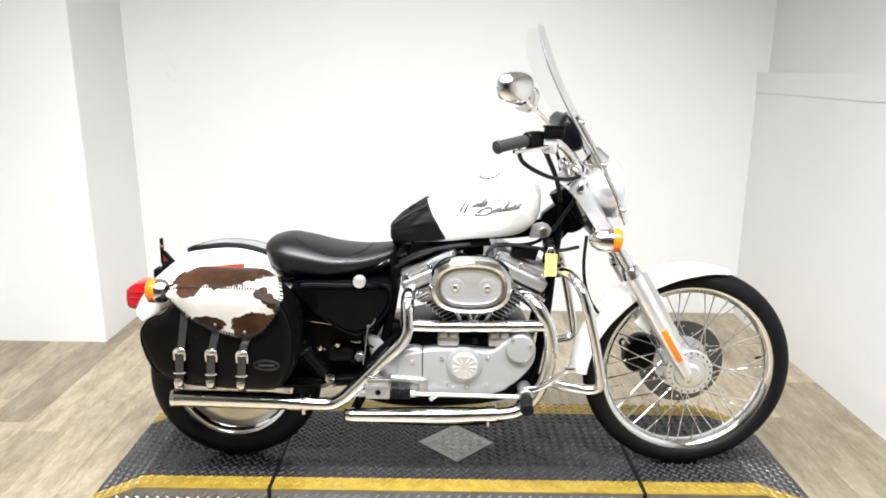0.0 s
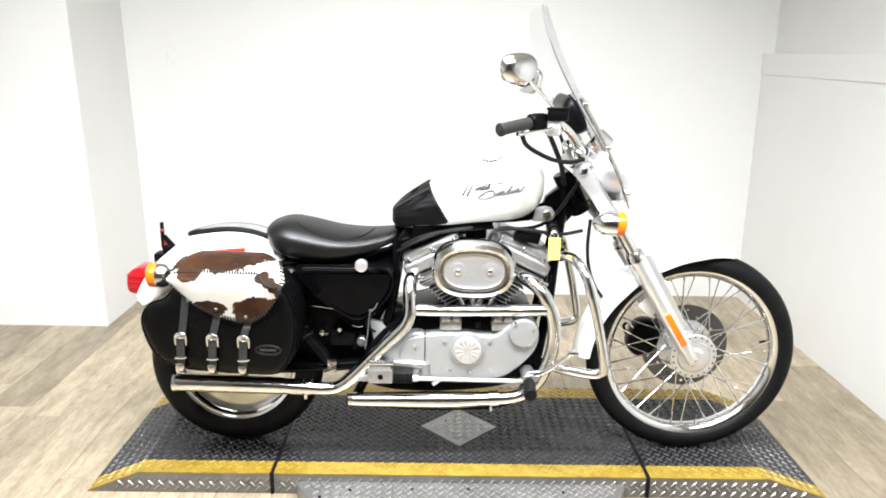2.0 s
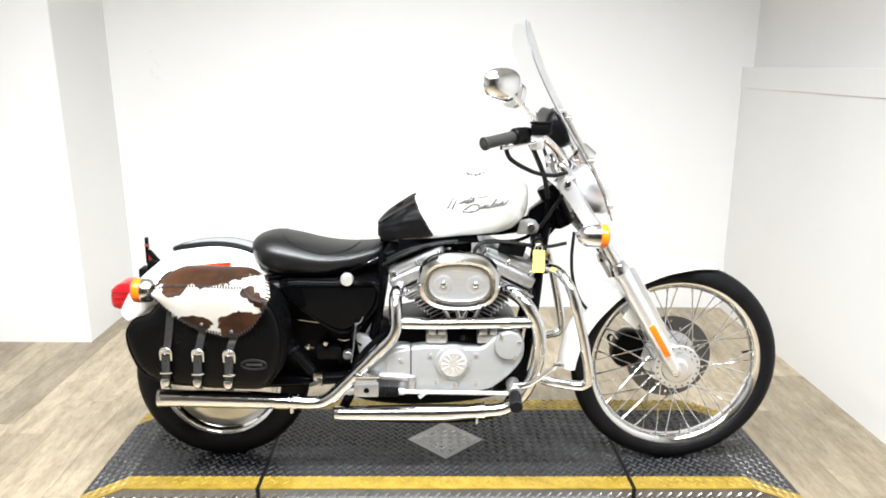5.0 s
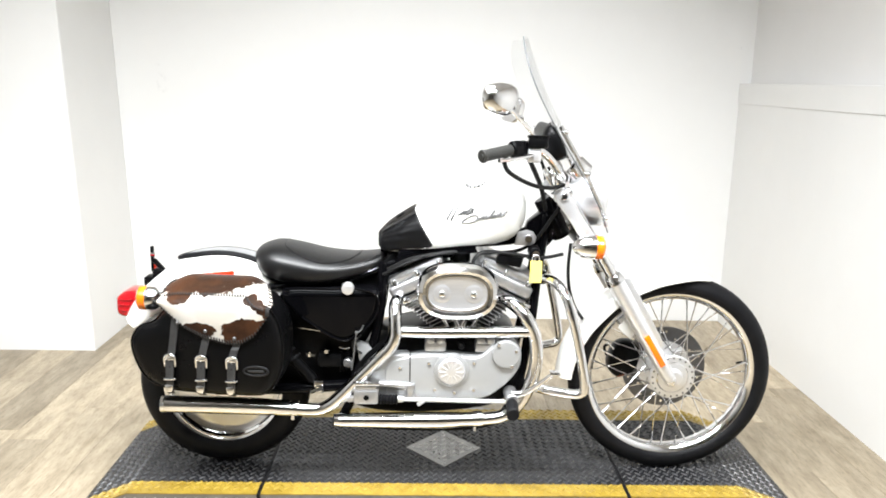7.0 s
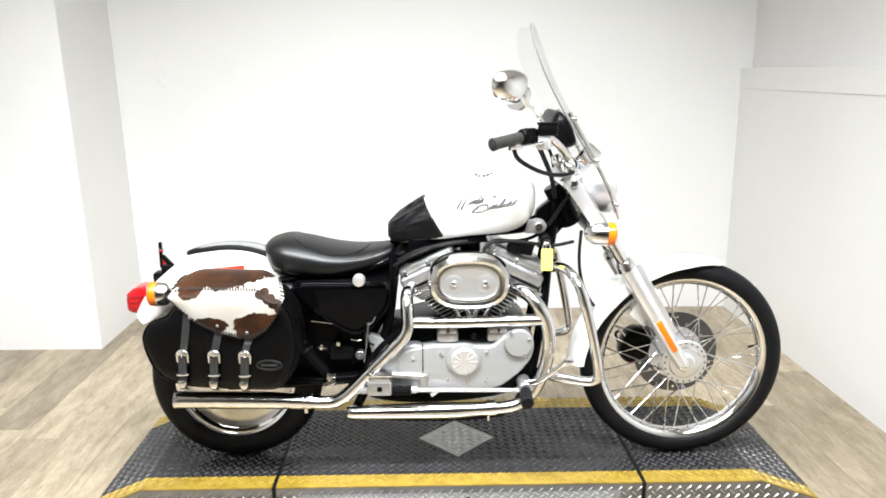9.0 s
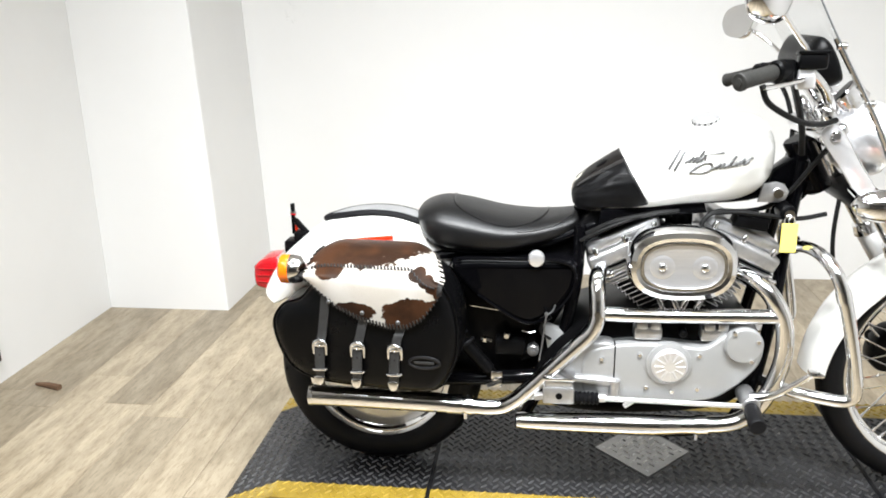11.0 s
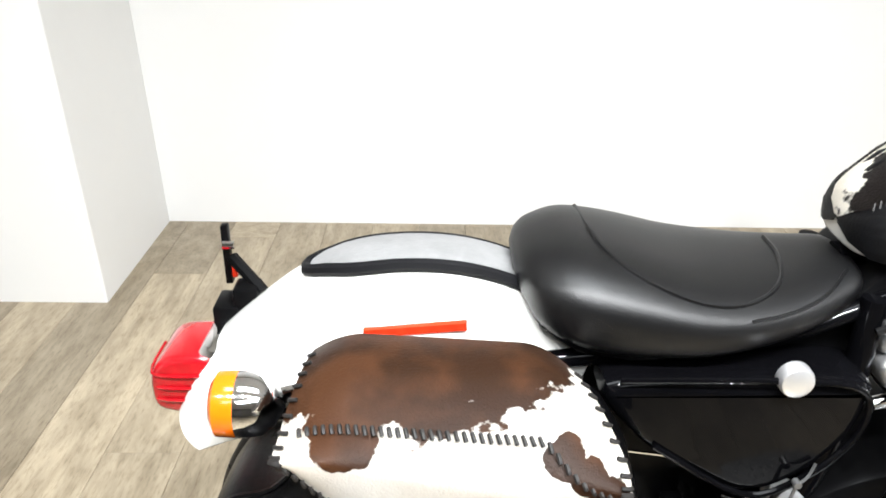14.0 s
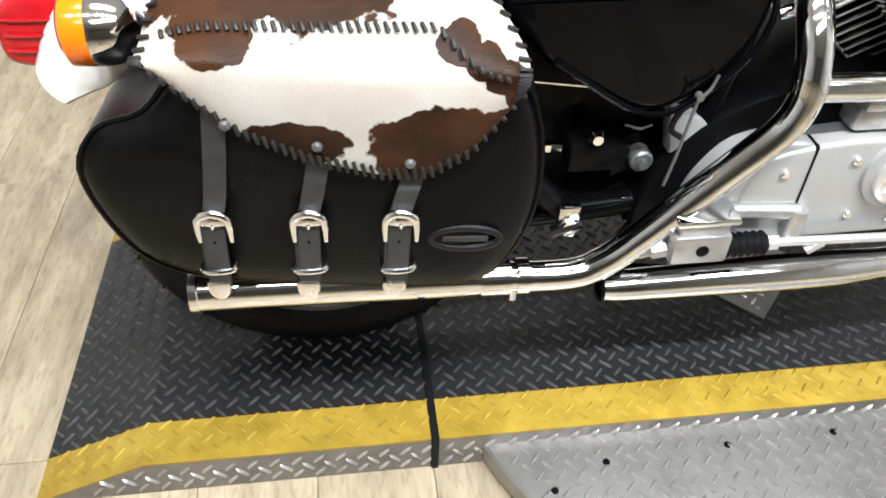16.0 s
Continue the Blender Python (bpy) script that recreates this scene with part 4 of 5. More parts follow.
# air cleaner
def oval(cx, cz, hw, hh, n=48, power=2.6):
    return [(cx + hw * math.copysign(abs(math.cos(t)) ** (2 / power), math.cos(t)), cz + hh * math.copysign(abs(math.sin(t)) ** (2 / power), math.sin(t))) for t in (2 * math.pi * k / n for k in range(n))]


def oval_rings(cx, cz, steps, n=56):
    return loft([[(x, y, z) for x, z in oval(cx, cz, hw, hh, n)] for hw, hh, y in steps])


AC = (0.803, 0.750)
air = part("air_cleaner", oval_rings(*AC, [(0.120, 0.082, -0.11), (0.129, 0.090, -0.12), (0.132, 0.093, -0.16), (0.131, 0.092, -0.185), (0.124, 0.085, -0.203), (0.112, 0.073, -0.209), (0.103, 0.064, -0.206), (0.098, 0.059, -0.198)]), CHROME, bike, "oval chrome air cleaner")
part("face_plate", oval_rings(*AC, [(0.1, 0.061, -0.195), (0.094, 0.055, -0.203), (0.088, 0.050, -0.2015)]), BRUSHED, air, "brushed oval face plate")
part("inner_ring", loft([[(x, y, z) for x, z in oval(AC[0], AC[1], hw, hh, 56)] for hw, hh, y in [(0.102, 0.063, -0.197), (0.099, 0.060, -0.207), (0.094, 0.055, -0.207), (0.092, 0.053, -0.200)]], False), CHROME, air)
for x in (0.753, 0.853):
    part("dimple", lathe([(0.03, -0.2022), (0.022, -0.2045), (0.014, -0.2035), (0.002, -0.203)], (x, 0, 0.748), "y", 24), BRUSHED, air)
    part("face_screw", lathe([(0.0095, -0.202), (0.0095, -0.208), (0.006, -0.2105)], (x, 0, 0.748), "y", 14), CHROME, air)
part("backing_plate", oval_rings(AC[0], AC[1], [(0.118, 0.08, -0.085), (0.124, 0.086, -0.112)]), SATIN_BLACK, air)
part("carburettor", joined(box(0.77, 0.86, -0.09, 0.06, 0.70, 0.80, 0.02), rod((0.815, -0.02, 0.78), (0.815, -0.02, 0.85), 0.035, n=18)), SATIN_BLACK, bike, "black carburettor between the cylinders")

# exhaust
part("exhaust_pipe", tube([(0.622, -0.09, 0.715), (0.604, -0.145, 0.695), (0.604, -0.176, 0.648), (0.604, -0.184, 0.602), (0.586, -0.186, 0.560), (0.536, -0.188, 0.507), (0.444, -0.19, 0.412), (0.395, -0.19, 0.366), (0.345, -0.19, 0.346), (0.23, -0.19, 0.350)], 0.0215, 20, 6), CHROME, bike, "chrome rear exhaust pipe")
muf = part("muffler", tube([(-0.145, -0.186, 0.359), (-0.05, -0.186, 0.358), (0.12, -0.188, 0.355), (0.19, -0.189, 0.353), (0.245, -0.19, 0.350)], [0.0285, 0.0285, 0.0285, 0.027, 0.0235], 24, 5), CHROME, bike, "chrome upper muffler")
part("muffler_tip", lathe([(0.0285, 0.0), (0.030, -0.002), (0.0295, -0.012), (0.024, -0.012), (0.024, 0.05), (0.001, 0.05)], (-0.143, -0.186, 0.359), "x", 26), CHROME, muf)
part("clamp", joined(tube([(0.222, -0.19, 0.351), (0.262, -0.19, 0.35)], 0.0265, 20), rod((0.27, -0.195, 0.332), (0.27, -0.195, 0.312), 0.006, n=8)), CHROME, muf)
part("clamp", tube([(0.272, -0.19, 0.349), (0.288, -0.19, 0.348)], 0.0255, 20), CHROME, muf)
part("exhaust_pipe", tube([(0.955, -0.09, 0.705), (1.0, -0.14, 0.69), (1.032, -0.165, 0.655), (1.060, -0.17, 0.594), (1.066, -0.17, 0.508), (1.048, -0.17, 0.430), (1.014, -0.17, 0.361), (0.958, -0.17, 0.318), (0.862, -0.17, 0.307), (0.80, -0.17, 0.304)], 0.0215, 20, 6), CHROME, bike, "chrome front exhaust pipe")
muf2 = part("muffler", tube([(0.405, -0.175, 0.302), (0.45, -0.175, 0.302), (0.66, -0.173, 0.303), (0.76, -0.172, 0.304), (0.83, -0.17, 0.306), (0.875, -0.17, 0.308)], [0.020, 0.0235, 0.0275, 0.0275, 0.0235, 0.0235], 24, 5), CHROME, bike, "chrome lower muffler")
part("muffler_tip", lathe([(0.0205, 0.0), (0.0215, -0.004), (0.017, -0.004), (0.017, 0.05), (0.001, 0.05)], (0.405, -0.175, 0.302), "x", 26), SATIN_BLACK, muf2)
part("clamp", joined(tube([(0.865, -0.17, 0.308), (0.895, -0.17, 0.310)], 0.0262, 20), rod((0.87, -0.175, 0.288), (0.87, -0.175, 0.268), 0.005, n=8)), CHROME, muf2)
cross = part("crossover_pipe", tube([(0.610, -0.168, 0.610), (0.75, -0.172, 0.610), (1.045, -0.168, 0.614)], 0.0185, 20), CHROME, bike, "straight chrome heat shield pipe")
part("pipe_end", joined(rod((0.602, -0.168, 0.61), (0.624, -0.168, 0.61), 0.021, n=20, bevel=0.002)), CHROME, cross)

# rear brake master cylinder, rod, pedal, peg
mc = part("brake_master_cylinder", joined(box(0.472, 0.552, -0.222, -0.175, 0.378, 0.425, 0.006), box(0.478, 0.546, -0.218, -0.18, 0.425, 0.445, 0.004)), CAST, bike, "cast rear brake cylinder with reservoir")
part("fluid_window", lathe([(0.009, -0.2), (0.009, -0.2235), (0.006, -0.224)], (0.513, 0, 0.402), "y", 14), SATIN_BLACK, mc)
part("reservoir_cap", box(0.47, 0.555, -0.224, -0.174, 0.444, 0.453, 0.003), CHROME, mc)
part("bellows", lathe([(0.0135 + 0.0045 * (k % 2), k * 0.0052) for k in range(13)], (0.553, -0.198, 0.388), "x", 18), RUBBER, mc, "black rubber bellows")
part("hose_fitting", joined(rod((0.472, -0.198, 0.39), (0.452, -0.198, 0.387), 0.012, n=6), rod((0.452, -0.198, 0.387), (0.43, -0.198, 0.383), 0.008, n=8)), CAST, mc)
part("brake_rod", joined(rod((0.615, -0.198, 0.388), (0.985, -0.205, 0.386), 0.0065, n=10), rod((0.615, -0.198, 0.388), (0.632, -0.198, 0.388), 0.011, n=6), rod((0.68, -0.2, 0.37), (0.70, -0.2, 0.385), 0.007, n=8)), POLISHED, bike, "bright brake rod")
part("support_arm", joined(rod((0.55, -0.18, 0.435), (0.655, -0.182, 0.428), 0.012, n=12), rod((0.655, -0.185, 0.435), (0.655, -0.185, 0.39), 0.014, n=12)), CAST, bike)
part("pedal_pivot", joined(rod((0.985, -0.15, 0.40), (0.985, -0.235, 0.40), 0.022, n=18, bevel=0.003), rod((0.985, -0.2, 0.40), (0.985, -0.2, 0.375), 0.013, n=10)), CAST, bike, "cast footrest bracket")
part("brake_pedal", joined(tube([(0.985, -0.215, 0.415), (1.03, -0.23, 0.43), (1.07, -0.245, 0.465), (1.10, -0.255, 0.495), (1.115, -0.265, 0.51)], [0.013, 0.010, 0.008, 0.007, 0.008], 12), box(1.098, 1.128, -0.285, -0.250, 0.507, 0.516, 0.003)), CHROME, bike, "polished brake pedal")
part("footpeg", joined(tube([(0.985, -0.225, 0.398), (0.983, -0.25, 0.394), (0.98, -0.310, 0.389)], [0.013, 0.020, 0.020], 16), rod((0.98, -0.308, 0.389), (0.98, -0.317, 0.389), 0.0205, n=16, bevel=0.003)), RUBBER, bike, "black rubber footpeg")
# crash guard
guard = part("engine_guard", tube([(1.075, -0.08, 0.775), (1.11, -0.15, 0.785), (1.135, -0.21, 0.765), (1.155, -0.24, 0.72), (1.175, -0.25, 0.65), (1.20, -0.255, 0.54), (1.213, -0.255, 0.46), (1.20, -0.25, 0.435), (1.165, -0.24, 0.430), (1.09, -0.20, 0.428), (1.05, -0.14, 0.42), (1.03, -0.09, 0.41)], 0.0155, 16, 6), CHROME, bike, "chrome engine guard bar")
part("engine_guard", tube([(1.075, 0.08, 0.775), (1.11, 0.15, 0.785), (1.135, 0.21, 0.765), (1.155, 0.24, 0.72), (1.175, 0.25, 0.65), (1.20, 0.255, 0.54), (1.213, 0.255, 0.46), (1.20, 0.25, 0.435), (1.165, 0.24, 0.430), (1.09, 0.20, 0.428), (1.05, 0.14, 0.42), (1.03, 0.09, 0.41)], 0.0155, 16, 6), CHROME, bike, "chrome engine guard bar")
part("guard_clamp", box(1.055, 1.10, -0.10, -0.055, 0.755, 0.80, 0.008), PAINT_BLACK, guard)
part("guard_sleeve", rod((1.158, -0.2415, 0.712), (1.165, -0.246, 0.685), 0.0175, n=16), CHROME, guard)

# ---- tank ----
TANK = [(0.546, 0.866, 0.898, 0.03), (0.553, 0.852, 0.915, 0.062), (0.60, 0.846, 0.952, 0.092), (0.66, 0.850, 0.990, 0.112), (0.73, 0.858, 1.024, 0.127), (0.80, 0.870, 1.057, 0.136),
        (0.87, 0.876, 1.079, 0.140), (0.935, 0.884, 1.091, 0.135), (0.98, 0.900, 1.088, 0.12), (1.009, 0.925, 1.072, 0.098), (1.024, 0.952, 1.05, 0.07), (1.030, 0.985, 1.02, 0.03)]
tank_rows = spread_rows(TANK, 4)
tank = part("fuel_tank", loft([superring(*r, power=2.2, n=48, low=3.2) for r in tank_rows]), PAINT_WHITE, bike, "pearl white teardrop fuel tank", 50)


def on_tank(x, ang, lift=0.0):
    x, ang, lift = float(x), float(ang), float(lift)
    """A place on the tank's skin: ang 0 is the flank away, 90 the top, 180 the near flank."""
    xs = [r[0] for r in tank_rows]
    zb, zt, hw = (float(np.interp(x, xs, [r[i] for r in tank_rows])) for i in (1, 2, 3))
    a = radians(ang)
    c, s = math.cos(a), math.sin(a)
    p = 2 / (3.2 if s < 0 else 2.2)
    return Vector((x, (hw + lift) * math.copysign(abs(c) ** p, c), (zb + zt) / 2 + ((zt - zb) / 2 + lift) * math.copysign(abs(s) ** p, s)))


cap = part("fuel_cap", turned(lathe([(0.028, 0.0), (0.032, 0.003), (0.032, 0.009), (0.029, 0.0125), (0.01, 0.0135)], (0, 0, 0), "z", 30), (0.862, -0.035, 1.077), (-0.22, -0.2, 1)), BRUSHED, tank, "bright ribbed fuel cap")
for k in range(14):
    a = 2 * math.pi * k / 14
    q = Vector((0, 0, 1)).rotation_difference(Vector((-0.22, -0.2, 1)).normalized())
    c = Vector((0.862, -0.035, 1.075)) + q @ Vector((0.0315 * math.cos(a), 0.0315 * math.sin(a), 0.006))
    part("cap_grip", lathe([(0.003, -0.003), (0.003, 0.003)], c, "z", 6), EMBLEM, cap)
part("cap_band", turned(lathe([(0.0322, 0.0), (0.0332, 0.001), (0.0332, 0.0035), (0.0322, 0.0045)], (0, 0, 0), "z", 30), (0.862, -0.035, 1.075), (-0.22, -0.2, 1)), CHROME, cap)
# flourish emblem: plain slanted strokes
def flank(x, z):
    lo, hi = 110.0, 235.0
    for _ in range(30):
        mid = (lo + hi) / 2
        if on_tank(x, mid).z > z:
            lo = mid
        else:
            hi = mid
    return on_tank(x, lo, 0.0015)


def scribble(x0, x1, z0, z1, h, n):
    """A close slanted zigzag between two places on the flank."""
    out = []
    for k in range(2 * n + 1):
        t = k / (2 * n)
        tall = h * (0.75 + 0.25 * math.sin(5.1 * k))
        out.append((x0 + (x1 - x0) * t + (0.006 if k % 2 else 0.0), z0 + (z1 - z0) * t + (tall if k % 2 else 0.0)))
    return out


for pts, r in (([(0.764, 0.974), (0.777, 0.996), (0.792, 1.018)], 0.0026), ([(0.777, 0.972), (0.790, 0.996), (0.802, 1.016)], 0.0024),
               (scribble(0.800, 0.846, 0.990, 0.996, 0.015, 5), 0.0021), ([(0.826, 0.992), (0.838, 1.010), (0.846, 1.020)], 0.0022), ([(0.842, 1.012), (0.866, 1.013), (0.890, 1.016)], 0.0018),
               ([(0.812, 0.966), (0.828, 0.982), (0.846, 0.993)], 0.0026), ([(0.818, 0.969), (0.842, 0.970), (0.862, 0.980), (0.858, 0.992), (0.838, 0.990)], 0.0024),
               (scribble(0.862, 0.946, 0.977, 0.990, 0.014, 9), 0.0023), ([(0.902, 0.984), (0.912, 1.000), (0.918, 1.008)], 0.0022), ([(0.940, 0.990), (0.950, 1.000), (0.958, 1.003)], 0.0020)):
    part("emblem_stroke", tube([flank(x, z) for x, z in pts], r * 1.35, 6, 4), EMBLEM, tank, "dark silver flourish stroke")

# ---- seat ----
SEAT = [(0.132, 0.828, 0.840, 0.035), (0.142, 0.800, 0.852, 0.078), (0.163, 0.772, 0.862, 0.112), (0.205, 0.753, 0.870, 0.136), (0.267, 0.745, 0.861, 0.144), (0.36, 0.748, 0.838, 0.143),
        (0.45, 0.763, 0.831, 0.122), (0.52, 0.783, 0.837, 0.092), (0.552, 0.800, 0.842, 0.07), (0.562, 0.813, 0.836, 0.045)]
seat_rows = spread_rows(SEAT, 4)
seat = part("seat", loft([superring(*r, power=2.5, n=40, low=3.4) for r in seat_rows]), VINYL, bike, "smooth black solo seat", 60)


def on_seat(x, y, lift=0.0):
    xs = [r[0] for r in seat_rows]
    zb, zt, hw = (float(np.interp(x, xs, [r[i] for r in seat_rows])) for i in (1, 2, 3))
    k = max(0.0, 1 - min(1, abs(y) / hw) ** 2.5) ** (1 / 2.5)
    return Vector((x, y, (zb + zt) / 2 + (zt - zb) / 2 * k + lift))


part("seat_seam", tube([on_seat(x, y, 0.0005) for x, y in ((0.225, 0.09), (0.228, 0.0), (0.240, -0.06), (0.275, -0.10), (0.34, -0.119), (0.40, -0.110), (0.45, -0.07), (0.475, 0.0), (0.48, 0.06))], 0.0028, 6, 5), VINYL, seat)
part("seat_seam", tube([on_seat(x, y, 0.0005) for x, y in ((0.40, -0.13), (0.45, -0.115), (0.50, -0.09), (0.54, -0.05))], 0.0022, 6, 5), VINYL, seat)
part("seat_pan", loft([superring(r[0], r[1] - 0.006, r[1] + 0.03, r[3] * 0.86, 3, 24) for r in SEAT[2:-1]]), SATIN_BLACK, seat)

# ---- handlebar, screen, lamp ----
def steer(bm):
    """The bars are turned a little and dip with the parked machine's lean, away from the near grip."""
    for v in bm.verts:
        v.co.x += 0.19 * (v.co.y + 0.33)
        v.co.z -= 0.078 * (v.co.y + 0.33)
    return bm


def bar_part(name, bm, *rest):
    return part(name, steer(bm), *rest)


bar_half = [(1.092, 0.0, 1.125), (1.092, 0.05, 1.125), (1.085, 0.10, 1.138), (1.055, 0.15, 1.185), (1.01, 0.19, 1.220), (0.955, 0.238, 1.222), (0.868, 0.345, 1.20)]
bars = bar_part("handlebar", tube([(x, -y, z) for x, y, z in bar_half[::-1]] + bar_half[1:], 0.0127, 14, 6), CHROME, bike, "chrome handlebar")
for s in (-1, 1):
    bar_part("riser", joined(rod((1.115, s * 0.045, 1.075), (1.092, s * 0.045, 1.125), 0.017, n=16, bevel=0.002), rod((1.092, s * 0.028, 1.127), (1.092, s * 0.062, 1.127), 0.022, n=18, bevel=0.004)), CHROME, bars)
    g = bar_part("grip", joined(rod((0.935, s * 0.262, 1.217), (0.862, s * 0.352, 1.198), 0.0175, 0.0175, 20, 0.004), rod((0.867, s * 0.347, 1.199), (0.860, s * 0.355, 1.197), 0.0195, n=20, bevel=0.002)), GRIP, bars, "black rubber grip")
    bar_part("grip_end", rod((0.860, s * 0.355, 1.197), (0.858, s * 0.357, 1.1966), 0.009, n=14), GRIP, g)
    sw = bar_part("switch_housing", joined(rod((0.975, s * 0.222, 1.222), (0.935, s * 0.262, 1.2175), 0.025, n=18, bevel=0.005), box(0.94, 0.978, s * 0.242 - 0.017, s * 0.242 + 0.017, 1.19, 1.245, 0.006)), SATIN_BLACK, bars, "black switch housing")
    bar_part("switch_button", box(0.952, 0.968, s * 0.242 - s * 0.022 - 0.003, s * 0.242 - s * 0.022 + 0.003, 1.20, 1.215, 0.002), GRIP, sw)
    bar_part("lever", tube([(1.005, s * 0.235, 1.208), (0.995, s * 0.262, 1.201), (0.962, s * 0.305, 1.193), (0.918, s * 0.352, 1.186), (0.910, s * 0.36, 1.187)], [0.008, 0.006, 0.005, 0.005, 0.006], 10), CHROME, bars, "polished hand lever")
    bar_part("lever_perch", joined(box(0.985, 1.025, s * 0.235 - 0.018, s * 0.235 + 0.018, 1.18, 1.225, 0.007)), POLISHED, bars)
bar_part("front_reservoir", joined(box(0.985, 1.045, -0.262, -0.205, 1.222, 1.256, 0.007), box(0.982, 1.048, -0.265, -0.202, 1.254, 1.262, 0.003)), SATIN_BLACK, bars, "black front brake reservoir")
bar_part("instrument", joined(rod((1.165, 0, 1.13), (1.12, 0, 1.165), 0.044, 0.046, 26, 0.005)), CHROME, bars, "chrome speedometer housing")
bar_part("instrument_face", rod((1.12, 0, 1.165), (1.1185, 0, 1.1662), 0.04, n=26), SATIN_BLACK, bars)


def mirror(s):
    """A stalk and a chrome teardrop mirror; s: side."""
    c = Vector((0.906 if s < 0 else 0.885, s * 0.345, 1.360))
    st = bar_part("mirror_stalk", tube([(1.005, s * 0.24, 1.225), (1.0, s * 0.255, 1.26), (0.965, s * 0.30, 1.30), (c.x + 0.02, s * 0.342, 1.345)], [0.007, 0.006, 0.0055, 0.0055], 10), CHROME, bike, "chrome mirror on a thin stalk")
    d = Vector((0.72, s * 0.68, -0.10)).normalized()
    rings = []
    out = rounded([(-0.068, 0.035), (-0.02, 0.048), (0.05, 0.03), (0.062, -0.01), (0.03, -0.042), (-0.04, -0.045), (-0.072, -0.01)], 5)
    side = Vector((0, -s, 0))
    u = (side - d * side.dot(d)).normalized()
    v = d.cross(u) * (1 if s < 0 else -1)
    if v.z < 0:
        v = -v
    for k, off in ((0.97, -0.016), (1.0, -0.012), (1.0, -0.004), (0.88, 0.012), (0.6, 0.024), (0.2, 0.03)):
        rings.append([c + d * off - u * a * k * 0.88 + v * b * k for a, b in out])
    bar_part("mirror_shell", loft(rings), CHROME, st, "chrome teardrop shell", 60)
    bar_part("mirror_glass", loft([[c + d * off - u * a * 0.84 + v * b * 0.94 for a, b in out] for off in (-0.0175, -0.0155)]), CHROME, st, "mirror glass")


mirror(-1)
mirror(1)

# windscreen: one curved clear sheet, bent backwards at the sides
EDGE = mat("acrylic_edge", (0.09, 0.095, 0.10), 0.5, vary=0.2, scale=20)
SCREEN = [(1.315, 0.94), (1.282, 1.03), (1.226, 1.13), (1.165, 1.23), (1.113, 1.32), (1.072, 1.40), (1.040, 1.48), (1.018, 1.545)]
def screen_half(t):
    return 0.135 + 0.095 * math.sin(min(1.0, t * 1.5) * math.pi / 2) - 0.10 * max(0, t - 0.75) ** 2 * 16
rows_o, rows_i = [], []
line = spread_rows(SCREEN, 3)
for k, (x, z) in enumerate(line):
    t = k / (len(line) - 1)
    h = max(0.05, screen_half(t))
    o, i = [], []
    for y in np.linspace(-1, 1, 15):
        back = 0.058 * (abs(y) ** 2) * (h / 0.25)
        o.append((x - back, y * h, z))
        i.append((x - back - 0.003, y * h, z - 0.001))
    rows_o.append(o)
    rows_i.append(i)
screen = part("windscreen", loft([o + i[::-1] for o, i in zip(rows_o, rows_i)]), GLASS, bike, "tall clear acrylic windscreen", 60)
screen.visible_shadow = False
edge = [Vector(r[0]) for r in rows_o]
part("screen_rim", tube(edge, 0.0019, 6, 1), EDGE, screen, "dull cut edge of the acrylic")
for s in (-1, 1):
    def at_screen(t, y):
        k = t * (len(line) - 1)
        x, z = (float(np.interp(k, range(len(line)), [p[i] for p in line])) for i in (0, 1))
        h = float(screen_half(t))
        return Vector((x - 0.058 * (y / h) ** 2 * (h / 0.25), s * y, z))
    part("screen_strip", tube([at_screen(t, 0.112) + Vector((-0.006, 0, 0)) for t in (0.03, 0.12, 0.22, 0.33, 0.44, 0.5)], 0.0075, 8, 4), CHROME, screen, "chrome screen strap")
    for t in (0.07, 0.28, 0.47):
        part("screen_bolt", lathe([(0.009, -0.012), (0.009, 0.006), (0.006, 0.009)], at_screen(t, 0.112), "x", 12), CHROME, screen)
    br = part("screen_bracket", plate(rounded([(1.105, 1.055), (1.13, 1.082), (1.155, 1.065), (1.20, 0.99), (1.248, 0.92), (1.238, 0.895), (1.212, 0.90), (1.16, 0.975)], 4), s * 0.128 - 0.004, s * 0.128 + 0.004, 0.0025), POLISHED, bike, "polished windscreen bracket")
    for x, z in ((1.138, 1.055), (1.225, 0.915)):
        part("bracket_bolt", lathe([(0.013, s * 0.122), (0.013, s * 0.136), (0.009, s * 0.141)], (x, 0, z), "y", 16), CHROME, br)
part("lower_deflector", plate([(1.155, 1.08), (1.165, 1.10), (1.235, 1.035), (1.285, 0.94), (1.245, 0.93), (1.20, 1.0)], -0.119, -0.1165, 0.001), GLASS, screen, "clear side deflector")
# pouch behind the screen
pouch_line = rounded([(1.058, 1.20), (1.066, 1.255), (1.088, 1.280), (1.116, 1.255), (1.140, 1.205), (1.142, 1.175), (1.10, 1.165)], 4)
pouch = thing("screen_pouch", (1.10, 0, 1.165), "black leather pouch strapped behind the clear windscreen", "pouch")
part("pouch_body", loft([[(1.10 + (x - 1.10) * k, y, 1.22 + (z - 1.22) * k) for x, z in pouch_line] for y, k in ((-0.135, 0.55), (-0.128, 0.82), (-0.112, 0.97), (-0.09, 1.0), (0.09, 1.0), (0.112, 0.97), (0.128, 0.82), (0.135, 0.55))]), LEATHER, pouch, "black leather pouch body", 60)
part("pouch_tab", box(1.085, 1.10, -0.13, -0.11, 1.155, 1.172, 0.002), LEATHER, pouch)
